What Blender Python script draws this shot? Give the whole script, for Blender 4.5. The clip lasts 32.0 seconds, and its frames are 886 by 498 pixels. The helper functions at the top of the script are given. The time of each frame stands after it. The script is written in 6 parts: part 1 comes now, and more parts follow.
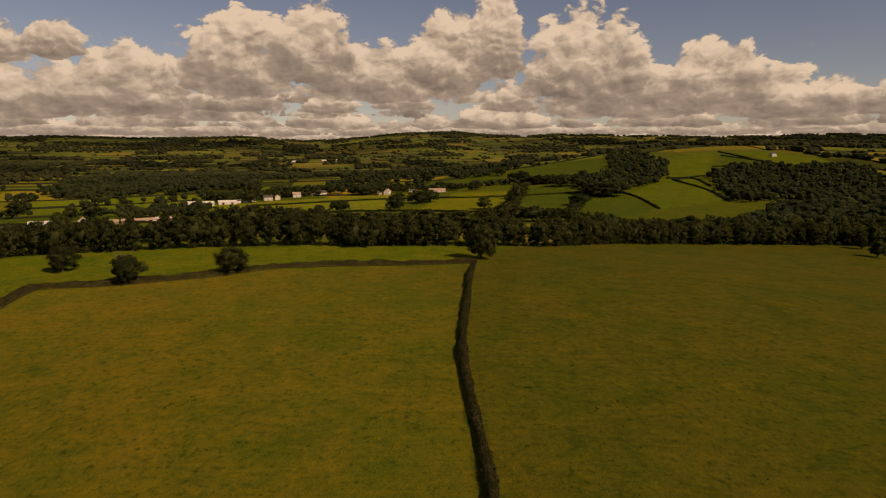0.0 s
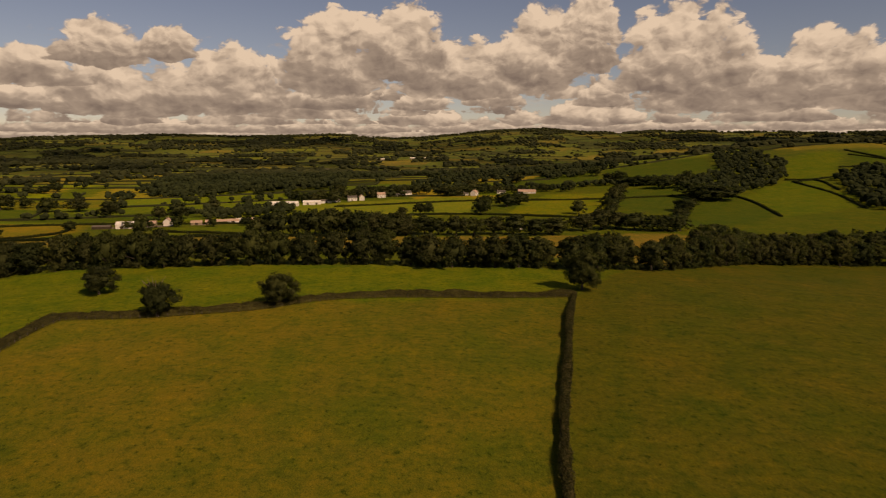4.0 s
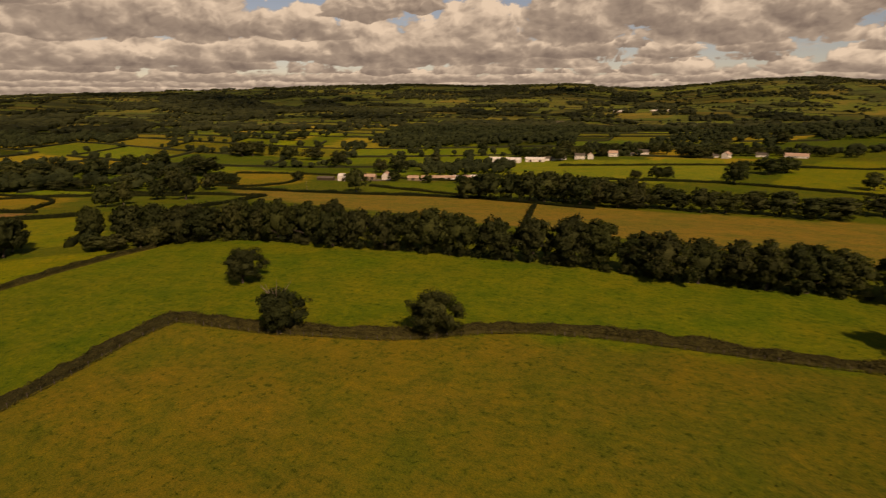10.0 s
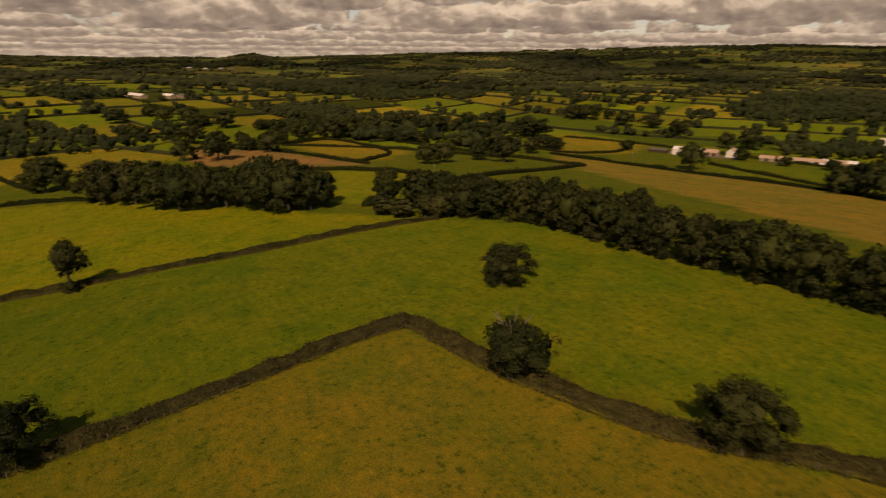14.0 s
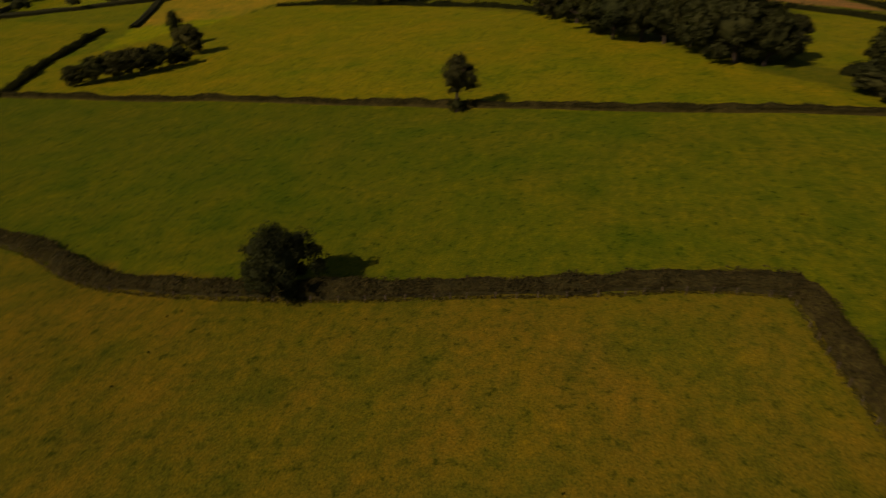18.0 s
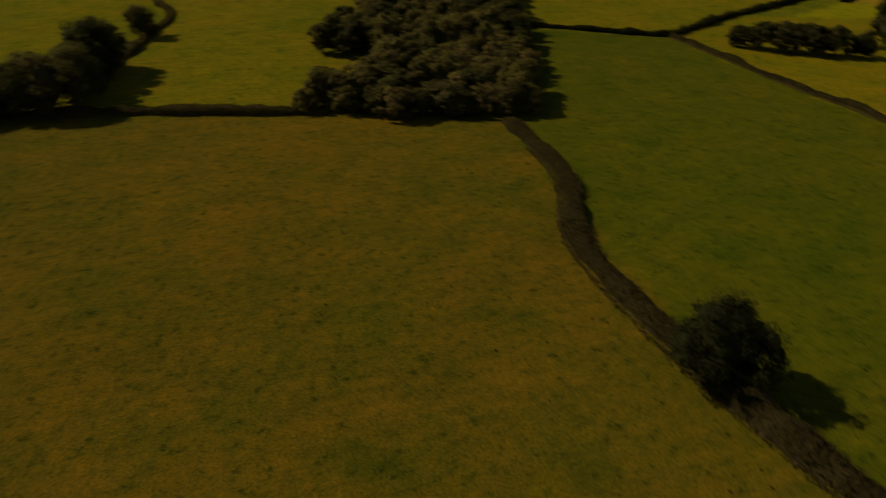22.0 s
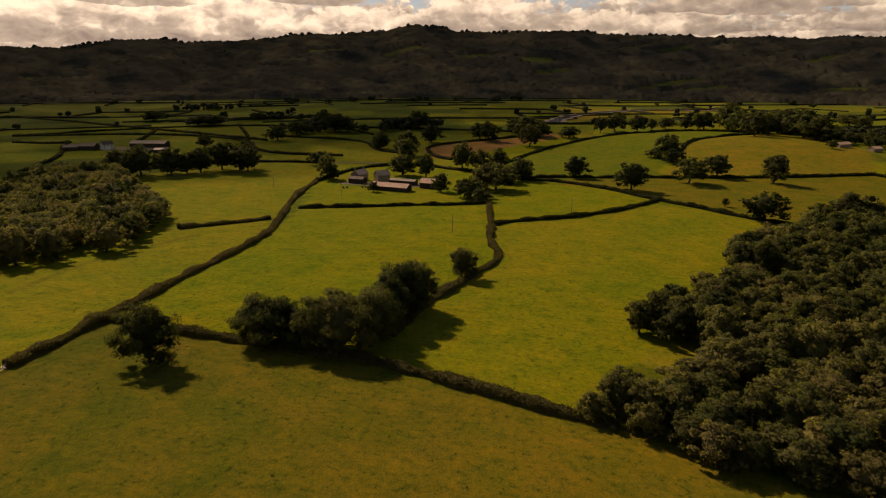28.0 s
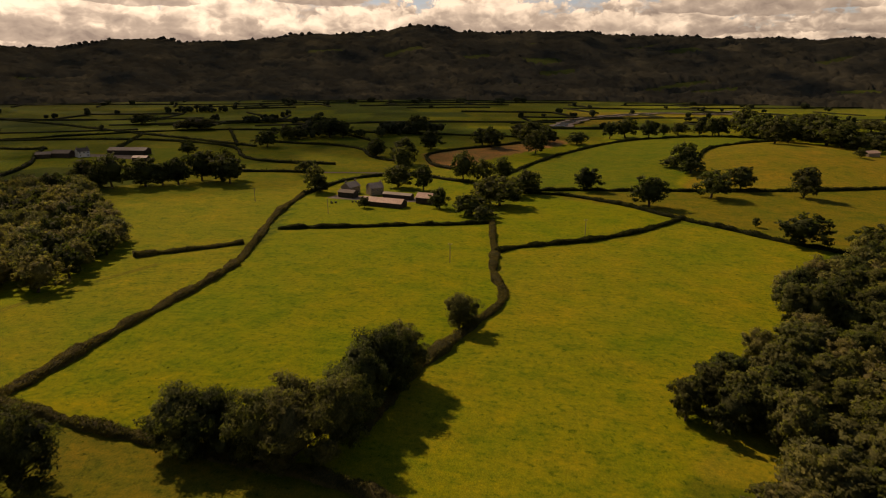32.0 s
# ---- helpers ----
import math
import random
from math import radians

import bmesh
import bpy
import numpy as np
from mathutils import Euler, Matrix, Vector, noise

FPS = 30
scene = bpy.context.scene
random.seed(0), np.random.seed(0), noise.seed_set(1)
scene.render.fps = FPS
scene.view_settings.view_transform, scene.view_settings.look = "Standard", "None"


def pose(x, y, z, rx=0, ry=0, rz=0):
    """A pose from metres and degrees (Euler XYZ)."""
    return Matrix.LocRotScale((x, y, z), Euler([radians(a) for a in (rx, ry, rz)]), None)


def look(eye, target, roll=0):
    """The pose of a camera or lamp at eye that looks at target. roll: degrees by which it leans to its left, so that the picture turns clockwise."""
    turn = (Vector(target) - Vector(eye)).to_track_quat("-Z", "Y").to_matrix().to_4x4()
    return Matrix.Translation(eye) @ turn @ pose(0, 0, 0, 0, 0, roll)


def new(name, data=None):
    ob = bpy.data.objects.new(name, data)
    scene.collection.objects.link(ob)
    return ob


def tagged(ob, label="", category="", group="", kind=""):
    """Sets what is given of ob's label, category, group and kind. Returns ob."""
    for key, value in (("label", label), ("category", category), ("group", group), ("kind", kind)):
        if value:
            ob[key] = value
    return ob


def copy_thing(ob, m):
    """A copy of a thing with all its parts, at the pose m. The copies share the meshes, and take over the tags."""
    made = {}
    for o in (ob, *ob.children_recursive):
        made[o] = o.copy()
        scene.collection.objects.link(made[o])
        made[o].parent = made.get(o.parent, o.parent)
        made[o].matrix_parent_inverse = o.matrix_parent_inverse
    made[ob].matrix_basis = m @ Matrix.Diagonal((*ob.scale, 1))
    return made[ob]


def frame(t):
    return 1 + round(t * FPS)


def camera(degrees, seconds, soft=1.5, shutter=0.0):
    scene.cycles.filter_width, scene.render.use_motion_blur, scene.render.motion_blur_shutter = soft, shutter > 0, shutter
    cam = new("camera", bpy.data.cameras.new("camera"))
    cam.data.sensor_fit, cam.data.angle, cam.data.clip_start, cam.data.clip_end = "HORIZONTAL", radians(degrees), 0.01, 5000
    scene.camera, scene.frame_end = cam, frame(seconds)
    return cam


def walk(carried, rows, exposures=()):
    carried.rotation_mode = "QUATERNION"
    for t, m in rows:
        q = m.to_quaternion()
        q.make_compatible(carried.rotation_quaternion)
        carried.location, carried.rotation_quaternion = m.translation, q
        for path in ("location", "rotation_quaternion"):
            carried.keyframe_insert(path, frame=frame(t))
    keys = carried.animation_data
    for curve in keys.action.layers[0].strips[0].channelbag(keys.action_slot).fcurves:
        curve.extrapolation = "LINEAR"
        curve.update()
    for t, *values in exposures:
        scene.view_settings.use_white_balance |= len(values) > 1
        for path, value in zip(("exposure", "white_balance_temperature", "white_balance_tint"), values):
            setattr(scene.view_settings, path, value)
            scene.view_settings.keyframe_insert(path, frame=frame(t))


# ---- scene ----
cam = camera(69.83, 32.0, soft=1.15, shutter=0.8)
# seconds, stops, kelvin, tint
EXPOSURES = [(0, -0.34, 9800, 32), (6, -0.29, 9800, 32), (9, -0.26, 9800, 32), (13, -0.24, 9800, 32), (16.5, -0.48, 9800, 32), (18.5, -0.84, 9800, 32), (20, -0.96, 9800, 32), (23, -0.80, 9800, 32), (26, -0.12, 9800, 32), (32, 0.06, 9800, 32)]
PATH = [
    (0, (0.00, -0.00, 55.00), (0.00, 98.71, 39.01), -0.05),
    (0.5, (-0.19, 6.77, 55.58), (-0.80, 105.48, 39.54), -0.13),
    (1, (-0.44, 13.59, 56.14), (-2.48, 112.26, 40.03), -0.15),
    (1.5, (-0.68, 20.46, 56.70), (-4.05, 119.09, 40.50), -0.15),
    (2, (-0.90, 27.30, 57.17), (-5.78, 125.85, 40.87), -0.13),
    (2.5, (-1.09, 34.01, 57.61), (-7.88, 132.43, 41.21), -0.11),
    (4.5, (-1.93, 58.44, 58.45), (-18.33, 155.70, 41.95), -0.15),
    (5, (-2.46, 64.63, 58.77), (-21.60, 161.38, 42.21), -0.10),
    (5.5, (-3.13, 70.81, 58.99), (-24.72, 167.04, 42.39), -0.05),
    (6, (-4.03, 77.17, 59.16), (-28.13, 172.79, 42.56), -0.06),
    (6.5, (-5.04, 83.51, 59.33), (-31.50, 178.50, 42.70), -0.05),
    (7, (-6.18, 89.94, 59.48), (-35.17, 184.19, 42.87), -0.07),
    (7.5, (-7.46, 96.27, 59.64), (-39.14, 189.65, 42.98), -0.06),
    (8, (-8.72, 102.55, 59.76), (-43.16, 194.80, 42.32), -0.02),
    (8.5, (-10.04, 108.66, 59.92), (-47.06, 199.58, 40.88), 0.02),
    (9, (-11.66, 114.88, 60.06), (-51.83, 204.07, 39.29), 0.02),
    (9.5, (-13.41, 120.94, 60.14), (-56.51, 208.38, 37.87), 0.02),
    (10, (-15.32, 127.04, 60.30), (-61.91, 212.24, 36.44), 0.05),
    (10.5, (-17.38, 133.10, 60.43), (-68.52, 215.25, 35.23), 0.14),
    (11, (-19.62, 139.09, 60.55), (-76.47, 217.34, 35.16), 0.22),
    (11.5, (-22.04, 144.90, 60.51), (-83.49, 219.58, 35.08), 0.35),
    (12, (-24.91, 150.72, 60.42), (-90.84, 221.48, 35.00), 0.44),
    (12.5, (-27.97, 156.22, 60.32), (-98.10, 222.61, 34.35), 0.52),
    (13, (-31.28, 161.53, 60.27), (-105.74, 222.46, 33.01), 0.62),
    (13.5, (-34.65, 166.52, 60.16), (-112.86, 221.98, 31.72), 0.69),
    (15.5, (-55.31, 185.16, 55.57), (-144.12, 213.57, 19.44), -0.30),
    (16, (-59.32, 188.38, 55.35), (-148.92, 208.02, 15.54), -0.36),
    (16.5, (-63.05, 191.16, 55.15), (-152.55, 202.04, 11.90), -0.35),
    (17, (-66.69, 193.56, 54.99), (-155.01, 195.05, 8.12), -0.32),
    (17.5, (-70.23, 195.67, 54.78), (-156.42, 188.57, 4.58), -0.21),
    (18, (-73.92, 197.19, 54.48), (-156.81, 181.33, 0.84), -0.12),
    (18.5, (-77.42, 198.34, 54.12), (-156.08, 174.00, -2.62), -0.03),
    (19, (-80.94, 199.06, 53.83), (-154.37, 166.09, -5.51), 0.02),
    (19.5, (-84.38, 199.52, 53.59), (-152.96, 157.43, -5.78), 0.13),
    (20, (-87.67, 199.41, 53.31), (-149.98, 148.38, -5.97), 0.16),
    (20.5, (-90.57, 199.02, 53.17), (-145.89, 140.45, -6.06), 0.15),
    (21, (-93.05, 198.39, 53.36), (-140.16, 133.00, -5.84), 0.09),
    (21.5, (-95.25, 197.65, 53.70), (-133.69, 126.84, -5.54), 0.07),
    (22, (-97.21, 196.51, 54.17), (-125.93, 120.65, -4.32), 0.04),
    (22.5, (-98.85, 194.88, 54.64), (-118.25, 114.90, -2.16), -0.02),
    (23, (-100.19, 192.56, 55.08), (-111.56, 108.83, 1.61), -0.06),
    (23.5, (-101.69, 190.21, 55.35), (-107.40, 103.50, 5.87), -0.09),
    (24, (-103.25, 187.69, 55.53), (-106.02, 98.28, 10.81), -0.08),
    (24.5, (-104.62, 184.94, 55.63), (-105.54, 93.30, 15.60), -0.06),
    (25, (-105.77, 181.89, 55.72), (-100.09, 88.31, 20.92), -0.01),
    (25.5, (-106.75, 178.49, 55.82), (-93.38, 83.99, 25.98), 0.01),
    (26, (-107.62, 174.95, 55.97), (-91.65, 80.24, 28.16), -0.01),
    (26.5, (-108.15, 171.26, 56.27), (-92.09, 76.58, 28.40), -0.01),
    (28.5, (-107.76, 152.47, 56.96), (-91.46, 57.83, 29.08), 0.09),
    (29, (-107.33, 146.97, 57.20), (-90.97, 52.34, 29.33), 0.09),
    (29.5, (-106.72, 141.50, 57.32), (-90.31, 46.87, 29.45), 0.12),
    (30, (-106.03, 135.79, 57.48), (-89.61, 41.17, 29.62), 0.14),
    (30.5, (-105.32, 130.09, 57.60), (-88.85, 35.47, 29.75), 0.15),
    (31, (-104.67, 124.30, 57.82), (-88.13, 29.69, 29.99), 0.19),
    (31.5, (-103.85, 118.81, 58.10), (-87.28, 24.20, 30.27), 0.21),
    (32, (-103.02, 113.14, 58.43), (-86.43, 18.53, 30.59), 0.21),
]
walk(cam, [(t, look(eye, target, roll)) for t, eye, target, roll in PATH], EXPOSURES)


# ---- light ----
SUN_FROM = Vector((0.76, -0.65, 0.0)).normalized()
SUN_EL = radians(40)
world = bpy.data.worlds.new("world")
scene.world = world
world.use_nodes = True


# cumulus: bearing and height of each cloud's base line, half width, height (degrees)
CLOUDS = [(35.4, 6.3, 3.4, 3.0), (30.6, 6.9, 2.0, 2.6), (35.0, 2.7, 5.4, 4.0), (26.1, 3.0, 5.2, 4.6), (31.0, 2.6, 4.2, 3.4), (17.5, 5.0, 4.7, 6.6),
          (11.6, 6.0, 4.0, 6.0), (6.0, 4.4, 6.2, 4.2), (-0.5, 5.2, 4.2, 6.0), (-4.6, 6.6, 2.6, 6.4), (-12.0, 4.7, 5.4, 6.2), (-15.5, 2.9, 7.6, 4.2), (-22.5, 3.9, 4.2, 4.4)]
CLOUDS += [(-28.0, 2.6, 5.8, 3.4), (17.6, 3.1, 4.1, 1.9), (9.5, 3.0, 2.9, 1.4), (3.5, 3.3, 2.8, 1.3), (-5.0, 1.7, 4.3, 1.8), (-18.9, 1.8, 4.5, 1.3), (-5.9, 3.2, 2.5, 2.0),
           (50.0, 4.8, 7.2, 5.2), (58.0, 4.4, 5.0, 4.5), (40.5, 4.6, 4.2, 2.4), (52.7, 2.3, 6.4, 2.4), (43.5, 2.8, 4.6, 2.2), (47.0, 2.0, 4.5, 2.0)]
CLOUDS += [(73.3, 2.4, 6.4, 3.4), (80.0, 1.9, 5.1, 3.0), (60.3, 2.3, 6.4, 2.2), (19.4, 2.3, 4.4, 1.5), (67.4, 3.6, 4.0, 2.8), (88, 3.0, 7, 4.5), (98, 2.6, 8, 6), (-40, 3.5, 6, 4.5), (-52, 4.0, 7, 5.0), (64, 6.6, 6, 4.0), (79, 6.8, 7, 4.5)]
CLOUDS += [(152, 2.6, 8, 2.6), (165, 4.2, 7, 2.6), (176, 2.4, 7, 2.0), (186, 3.0, 7, 2.8), (197, 2.2, 8, 2.4), (208, 2.0, 9, 3.4), (219, 2.0, 9, 4.2), (200, 5.0, 4, 2.0), (214, 4.6, 4, 2.0), (232, 2.5, 8, 5.0)]
CLOUDS.sort(key=lambda c: c[1])
# low decks towards the horizon: height of the base line, depth (degrees), sparseness
DECKS = [(0.1, 0.4, 0.38), (0.5, 0.5, 0.39), (1.0, 0.72, 0.41), (1.7, 1.0, 0.43), (2.6, 1.35, 0.46), (3.8, 1.7, 0.50)]


def math_node(t, op, a, b=None, c=None, clamp=False):
    n = t.nodes.new("ShaderNodeMath")
    n.operation, n.use_clamp = op, clamp
    for sock, v in zip(n.inputs, (a, b, c)):
        if v is None:
            continue
        if isinstance(v, (int, float)):
            sock.default_value = v
        else:
            t.links.new(v, sock)
    return n.outputs[0]


def build_sky():
    t = world.node_tree
    t.nodes.clear()
    M = lambda *a, **k: math_node(t, *a, **k)
    out = t.nodes.new("ShaderNodeOutputWorld")
    clear, cloud, both = t.nodes.new("ShaderNodeBackground"), t.nodes.new("ShaderNodeBackground"), t.nodes.new("ShaderNodeMixShader")
    sky = t.nodes.new("ShaderNodeTexSky")
    sky.sky_type, sky.sun_disc = "NISHITA", False
    sky.altitude, sky.dust_density, sky.ozone_density = 900, 0.1, 4.0
    sky.sun_elevation = SUN_EL
    sky.sun_rotation = math.atan2(SUN_FROM.x, SUN_FROM.y)
    clear.inputs["Strength"].default_value = 0.075
    t.links.new(sky.outputs[0], clear.inputs[0])
    co = t.nodes.new("ShaderNodeTexCoord")
    xyz = t.nodes.new("ShaderNodeSeparateXYZ")
    t.links.new(co.outputs["Generated"], xyz.inputs[0])
    az = M("MULTIPLY", M("ARCTAN2", M("MULTIPLY", xyz.outputs[0], -1.0), xyz.outputs[1]), 57.2958)
    az = M("MULTIPLY_ADD", M("LESS_THAN", az, -90.0), 360.0, az)
    el = M("MULTIPLY", M("ARCSINE", xyz.outputs[2]), 57.2958)

    level = M("MULTIPLY_ADD", M("LOGARITHM", M("MULTIPLY_ADD", M("MAXIMUM", el, -1.0), 0.6, 1.0), 2.718), 1.8, el)

    def fbm(dx, dy, scale, stretch, detail, rough):
        v = t.nodes.new("ShaderNodeCombineXYZ")
        t.links.new(M("MULTIPLY_ADD", az, scale, dx * scale), v.inputs[0])
        t.links.new(M("MULTIPLY_ADD", level, scale * stretch, dy * scale * stretch), v.inputs[1])
        n = t.nodes.new("ShaderNodeTexNoise")
        n.inputs["Scale"].default_value, n.inputs["Detail"].default_value, n.inputs["Roughness"].default_value = 1.0, detail, rough
        t.links.new(v.outputs[0], n.inputs["Vector"])
        return n.outputs["Fac"]

    def billow(dx, dy, scale, octaves=3.0):
        """Rounded heaps: smooth cells on a gently warped sky."""
        v = t.nodes.new("ShaderNodeCombineXYZ")
        wx = M("MULTIPLY", M("SUBTRACT", bend_a, 0.5), 2.0)
        wy = M("MULTIPLY", M("SUBTRACT", bend_b, 0.5), 1.7)
        t.links.new(M("MULTIPLY", M("ADD", M("ADD", az, wx), float(dx)), scale), v.inputs[0])
        t.links.new(M("MULTIPLY", M("ADD", M("ADD", level, wy), float(dy)), scale * 1.25), v.inputs[1])
        n = t.nodes.new("ShaderNodeTexVoronoi")
        n.voronoi_dimensions, n.feature = "2D", "SMOOTH_F1"
        n.inputs["Scale"].default_value, n.inputs["Detail"].default_value, n.inputs["Roughness"].default_value = 1.0, octaves, 0.5
        n.inputs["Lacunarity"].default_value, n.inputs["Smoothness"].default_value = 2.2, 0.45
        t.links.new(v.outputs[0], n.inputs["Vector"])
        return M("SUBTRACT", 0.55, n.outputs["Distance"])

    def edge(value, hi=0.3):
        n = t.nodes.new("ShaderNodeMapRange")
        n.interpolation_type = "SMOOTHSTEP"
        n.inputs["From Min"].default_value, n.inputs["From Max"].default_value = 0.0, hi
        t.links.new(value, n.inputs["Value"])
        return n.outputs[0]

    bend_a, bend_b = fbm(0, 0, 0.35, 1.0, 3, 0.5), fbm(40, 17, 0.35, 1.0, 3, 0.5)
    puff, lit = billow(0, 0, 0.30), billow(-0.6, 0.9, 0.30)
    small, small_lit = billow(13, 31, 0.85, 2.0), billow(12.75, 31.35, 0.85, 2.0)
    fine = M("SUBTRACT", fbm(3, 5, 0.9, 1.3, 7, 0.64), 0.5)
    relief = M("MULTIPLY_ADD", M("SUBTRACT", puff, lit), 0.64, M("MULTIPLY_ADD", M("SUBTRACT", small, small_lit), 0.18, M("MULTIPLY", fine, 0.12)))
    small_relief = M("MULTIPLY_ADD", M("SUBTRACT", small, small_lit), 0.36, M("MULTIPLY", fine, 0.14))
    ragged = M("MULTIPLY_ADD", puff, 1.05, M("MULTIPLY_ADD", small, 0.36, M("MULTIPLY_ADD", fine, 0.5, 0.52)))
    small_ragged = M("MULTIPLY_ADD", small, 1.1, M("MULTIPLY_ADD", fine, 0.9, 0.55))
    # scattered thin cover over the rest of the sky, closing in the south
    layer = fbm(11, 2, 0.12, 2.6, 6, 0.6)
    low = M("MULTIPLY", M("SUBTRACT", 1.0, M("DIVIDE", el, 7.5), clamp=True), M("MULTIPLY_ADD", M("GREATER_THAN", az, 110.0), 1.35, 0.0))
    low = M("MULTIPLY_ADD", M("SUBTRACT", 1.0, M("DIVIDE", el, 2.2), clamp=True), 1.8, low)
    high = M("MULTIPLY", M("DIVIDE", M("SUBTRACT", el, 8.0), 12.0, clamp=True), 2.2)
    cover = M("SUBTRACT", M("ADD", M("MULTIPLY_ADD", layer, 3.4, -1.85), low), high)
    mask = edge(M("ADD", cover, M("MULTIPLY", fine, 0.9)), 0.7)
    shine = M("ADD", M("MULTIPLY_ADD", fbm(7, 3, 0.11, 6.0, 4, 0.55), 0.7, 0.22), small_relief)

    def lay(m, value):
        """One cloud in front of all that lies further off."""
        return M("MAXIMUM", mask, m), M("MULTIPLY_ADD", M("SUBTRACT", value, shine), m, shine)

    for k, (base, deep, sparse) in enumerate(DECKS):
        v = M("DIVIDE", M("SUBTRACT", el, base), deep)
        up = M("MAXIMUM", v, 0.0)
        row = M("MULTIPLY", M("SUBTRACT", fbm(37 * k, 400.0 + 90 * k, 0.21 / deep, 0.02, 4, 0.55), sparse), 9.0)
        d = M("SUBTRACT", M("SUBTRACT", row, M("MULTIPLY", up, up)), M("MULTIPLY", M("MINIMUM", v, 0.0), -7.0))
        mask, shine = lay(edge(M("ADD", d, small_ragged), 0.5), M("ADD", M("MULTIPLY_ADD", M("MINIMUM", up, 1.2), 0.58, 0.34), small_relief if deep < 0.9 else relief))
    for ca, ce, w, h in CLOUDS:
        u = M("DIVIDE", M("SUBTRACT", az, float(ca)), float(w))
        v = M("DIVIDE", M("SUBTRACT", el, float(ce)), float(h))
        up = M("MAXIMUM", v, 0.0)
        d = M("SUBTRACT", M("SUBTRACT", 1.0, M("MULTIPLY_ADD", u, u, M("MULTIPLY", up, up))), M("MULTIPLY", M("MINIMUM", v, 0.0), -7.0))
        body = M("MULTIPLY_ADD", d, 1.15, ragged)
        rise = M("MULTIPLY_ADD", M("MINIMUM", M("MULTIPLY_ADD", v, 1.7, 0.0), 1.0), 0.50, M("MULTIPLY_ADD", M("MINIMUM", M("MAXIMUM", body, 0.0), 1.3), -0.15, 0.47))
        mask, shine = lay(edge(body, 0.34), M("ADD", rise, relief if w > 3.5 else small_relief))
    tone = t.nodes.new("ShaderNodeValToRGB")
    for e, (p, c) in zip(tone.color_ramp.elements, ((0.0, (0.25, 0.245, 0.235, 1)), (1.0, (0.90, 0.92, 0.82, 1)))):
        e.position, e.color = p, c
    mid = tone.color_ramp.elements.new(0.5)
    mid.color = (0.43, 0.43, 0.395, 1)
    t.links.new(shine, tone.inputs[0])
    t.links.new(tone.outputs[0], cloud.inputs[0])
    toward = t.nodes.new("ShaderNodeVectorMath")
    toward.operation = "DOT_PRODUCT"
    t.links.new(co.outputs["Generated"], toward.inputs[0])
    toward.inputs[1].default_value = (SUN_FROM.x * math.cos(SUN_EL), SUN_FROM.y * math.cos(SUN_EL), math.sin(SUN_EL))
    t.links.new(M("MULTIPLY_ADD", M("POWER", M("MAXIMUM", toward.outputs["Value"], 0.0), 2.0), 0.52, 0.80), cloud.inputs["Strength"])
    t.links.new(mask, both.inputs[0])
    t.links.new(clear.outputs[0], both.inputs[1])
    t.links.new(cloud.outputs[0], both.inputs[2])
    t.links.new(both.outputs[0], out.inputs[0])


build_sky()
sun_data = bpy.data.lights.new("sun", "SUN")
sun_data.energy, sun_data.angle, sun_data.color = 4.4, radians(0.6), (1.0, 0.90, 0.74)
sun = new("sun", sun_data)
sun.matrix_basis = look(SUN_FROM * 100 + Vector((0, 0, 100 * math.tan(SUN_EL))), (0, 0, 0))


# ---- materials ----
def shader(name, rough=0.9):
    m = bpy.data.materials.new(name)
    m.use_nodes = True
    t = m.node_tree
    b = t.nodes["Principled BSDF"]
    b.inputs["Roughness"].default_value = rough
    b.inputs["Specular IOR Level"].default_value = 0.25
    b.inputs["Diffuse Roughness"].default_value = 0.15
    return m, t, b


def noise_node(t, scale, detail=4.0, rough=0.55, coord="Object"):
    c = t.nodes.new("ShaderNodeTexCoord")
    n = t.nodes.new("ShaderNodeTexNoise")
    n.inputs["Scale"].default_value, n.inputs["Detail"].default_value, n.inputs["Roughness"].default_value = scale, detail, rough
    t.links.new(c.outputs[coord], n.inputs["Vector"])
    return n.outputs["Fac"]


def ramp(t, fac, stops):
    r = t.nodes.new("ShaderNodeValToRGB")
    while len(r.color_ramp.elements) < len(stops):
        r.color_ramp.elements.new(0.5)
    for e, (p, c) in zip(r.color_ramp.elements, stops):
        e.position, e.color = p, (*c, 1) if len(c) == 3 else c
    t.links.new(fac, r.inputs[0])
    return r.outputs[0]


def mix(t, a, b, fac, mode="MIX"):
    m = t.nodes.new("ShaderNodeMix")
    m.data_type, m.blend_type = "RGBA", mode
    for sock, v in ((m.inputs[0], fac), (m.inputs[6], a), (m.inputs[7], b)):
        if isinstance(v, bpy.types.NodeSocket):
            t.links.new(v, sock)
        else:
            sock.default_value = v if isinstance(v, (int, float)) else (*v, 1)
    return m.outputs[2]


def bump(t, b, fac, strength, distance):
    n = t.nodes.new("ShaderNodeBump")
    n.inputs["Strength"].default_value, n.inputs["Distance"].default_value = strength, distance
    t.links.new(fac, n.inputs["Height"])
    t.links.new(n.outputs[0], b.inputs["Normal"])


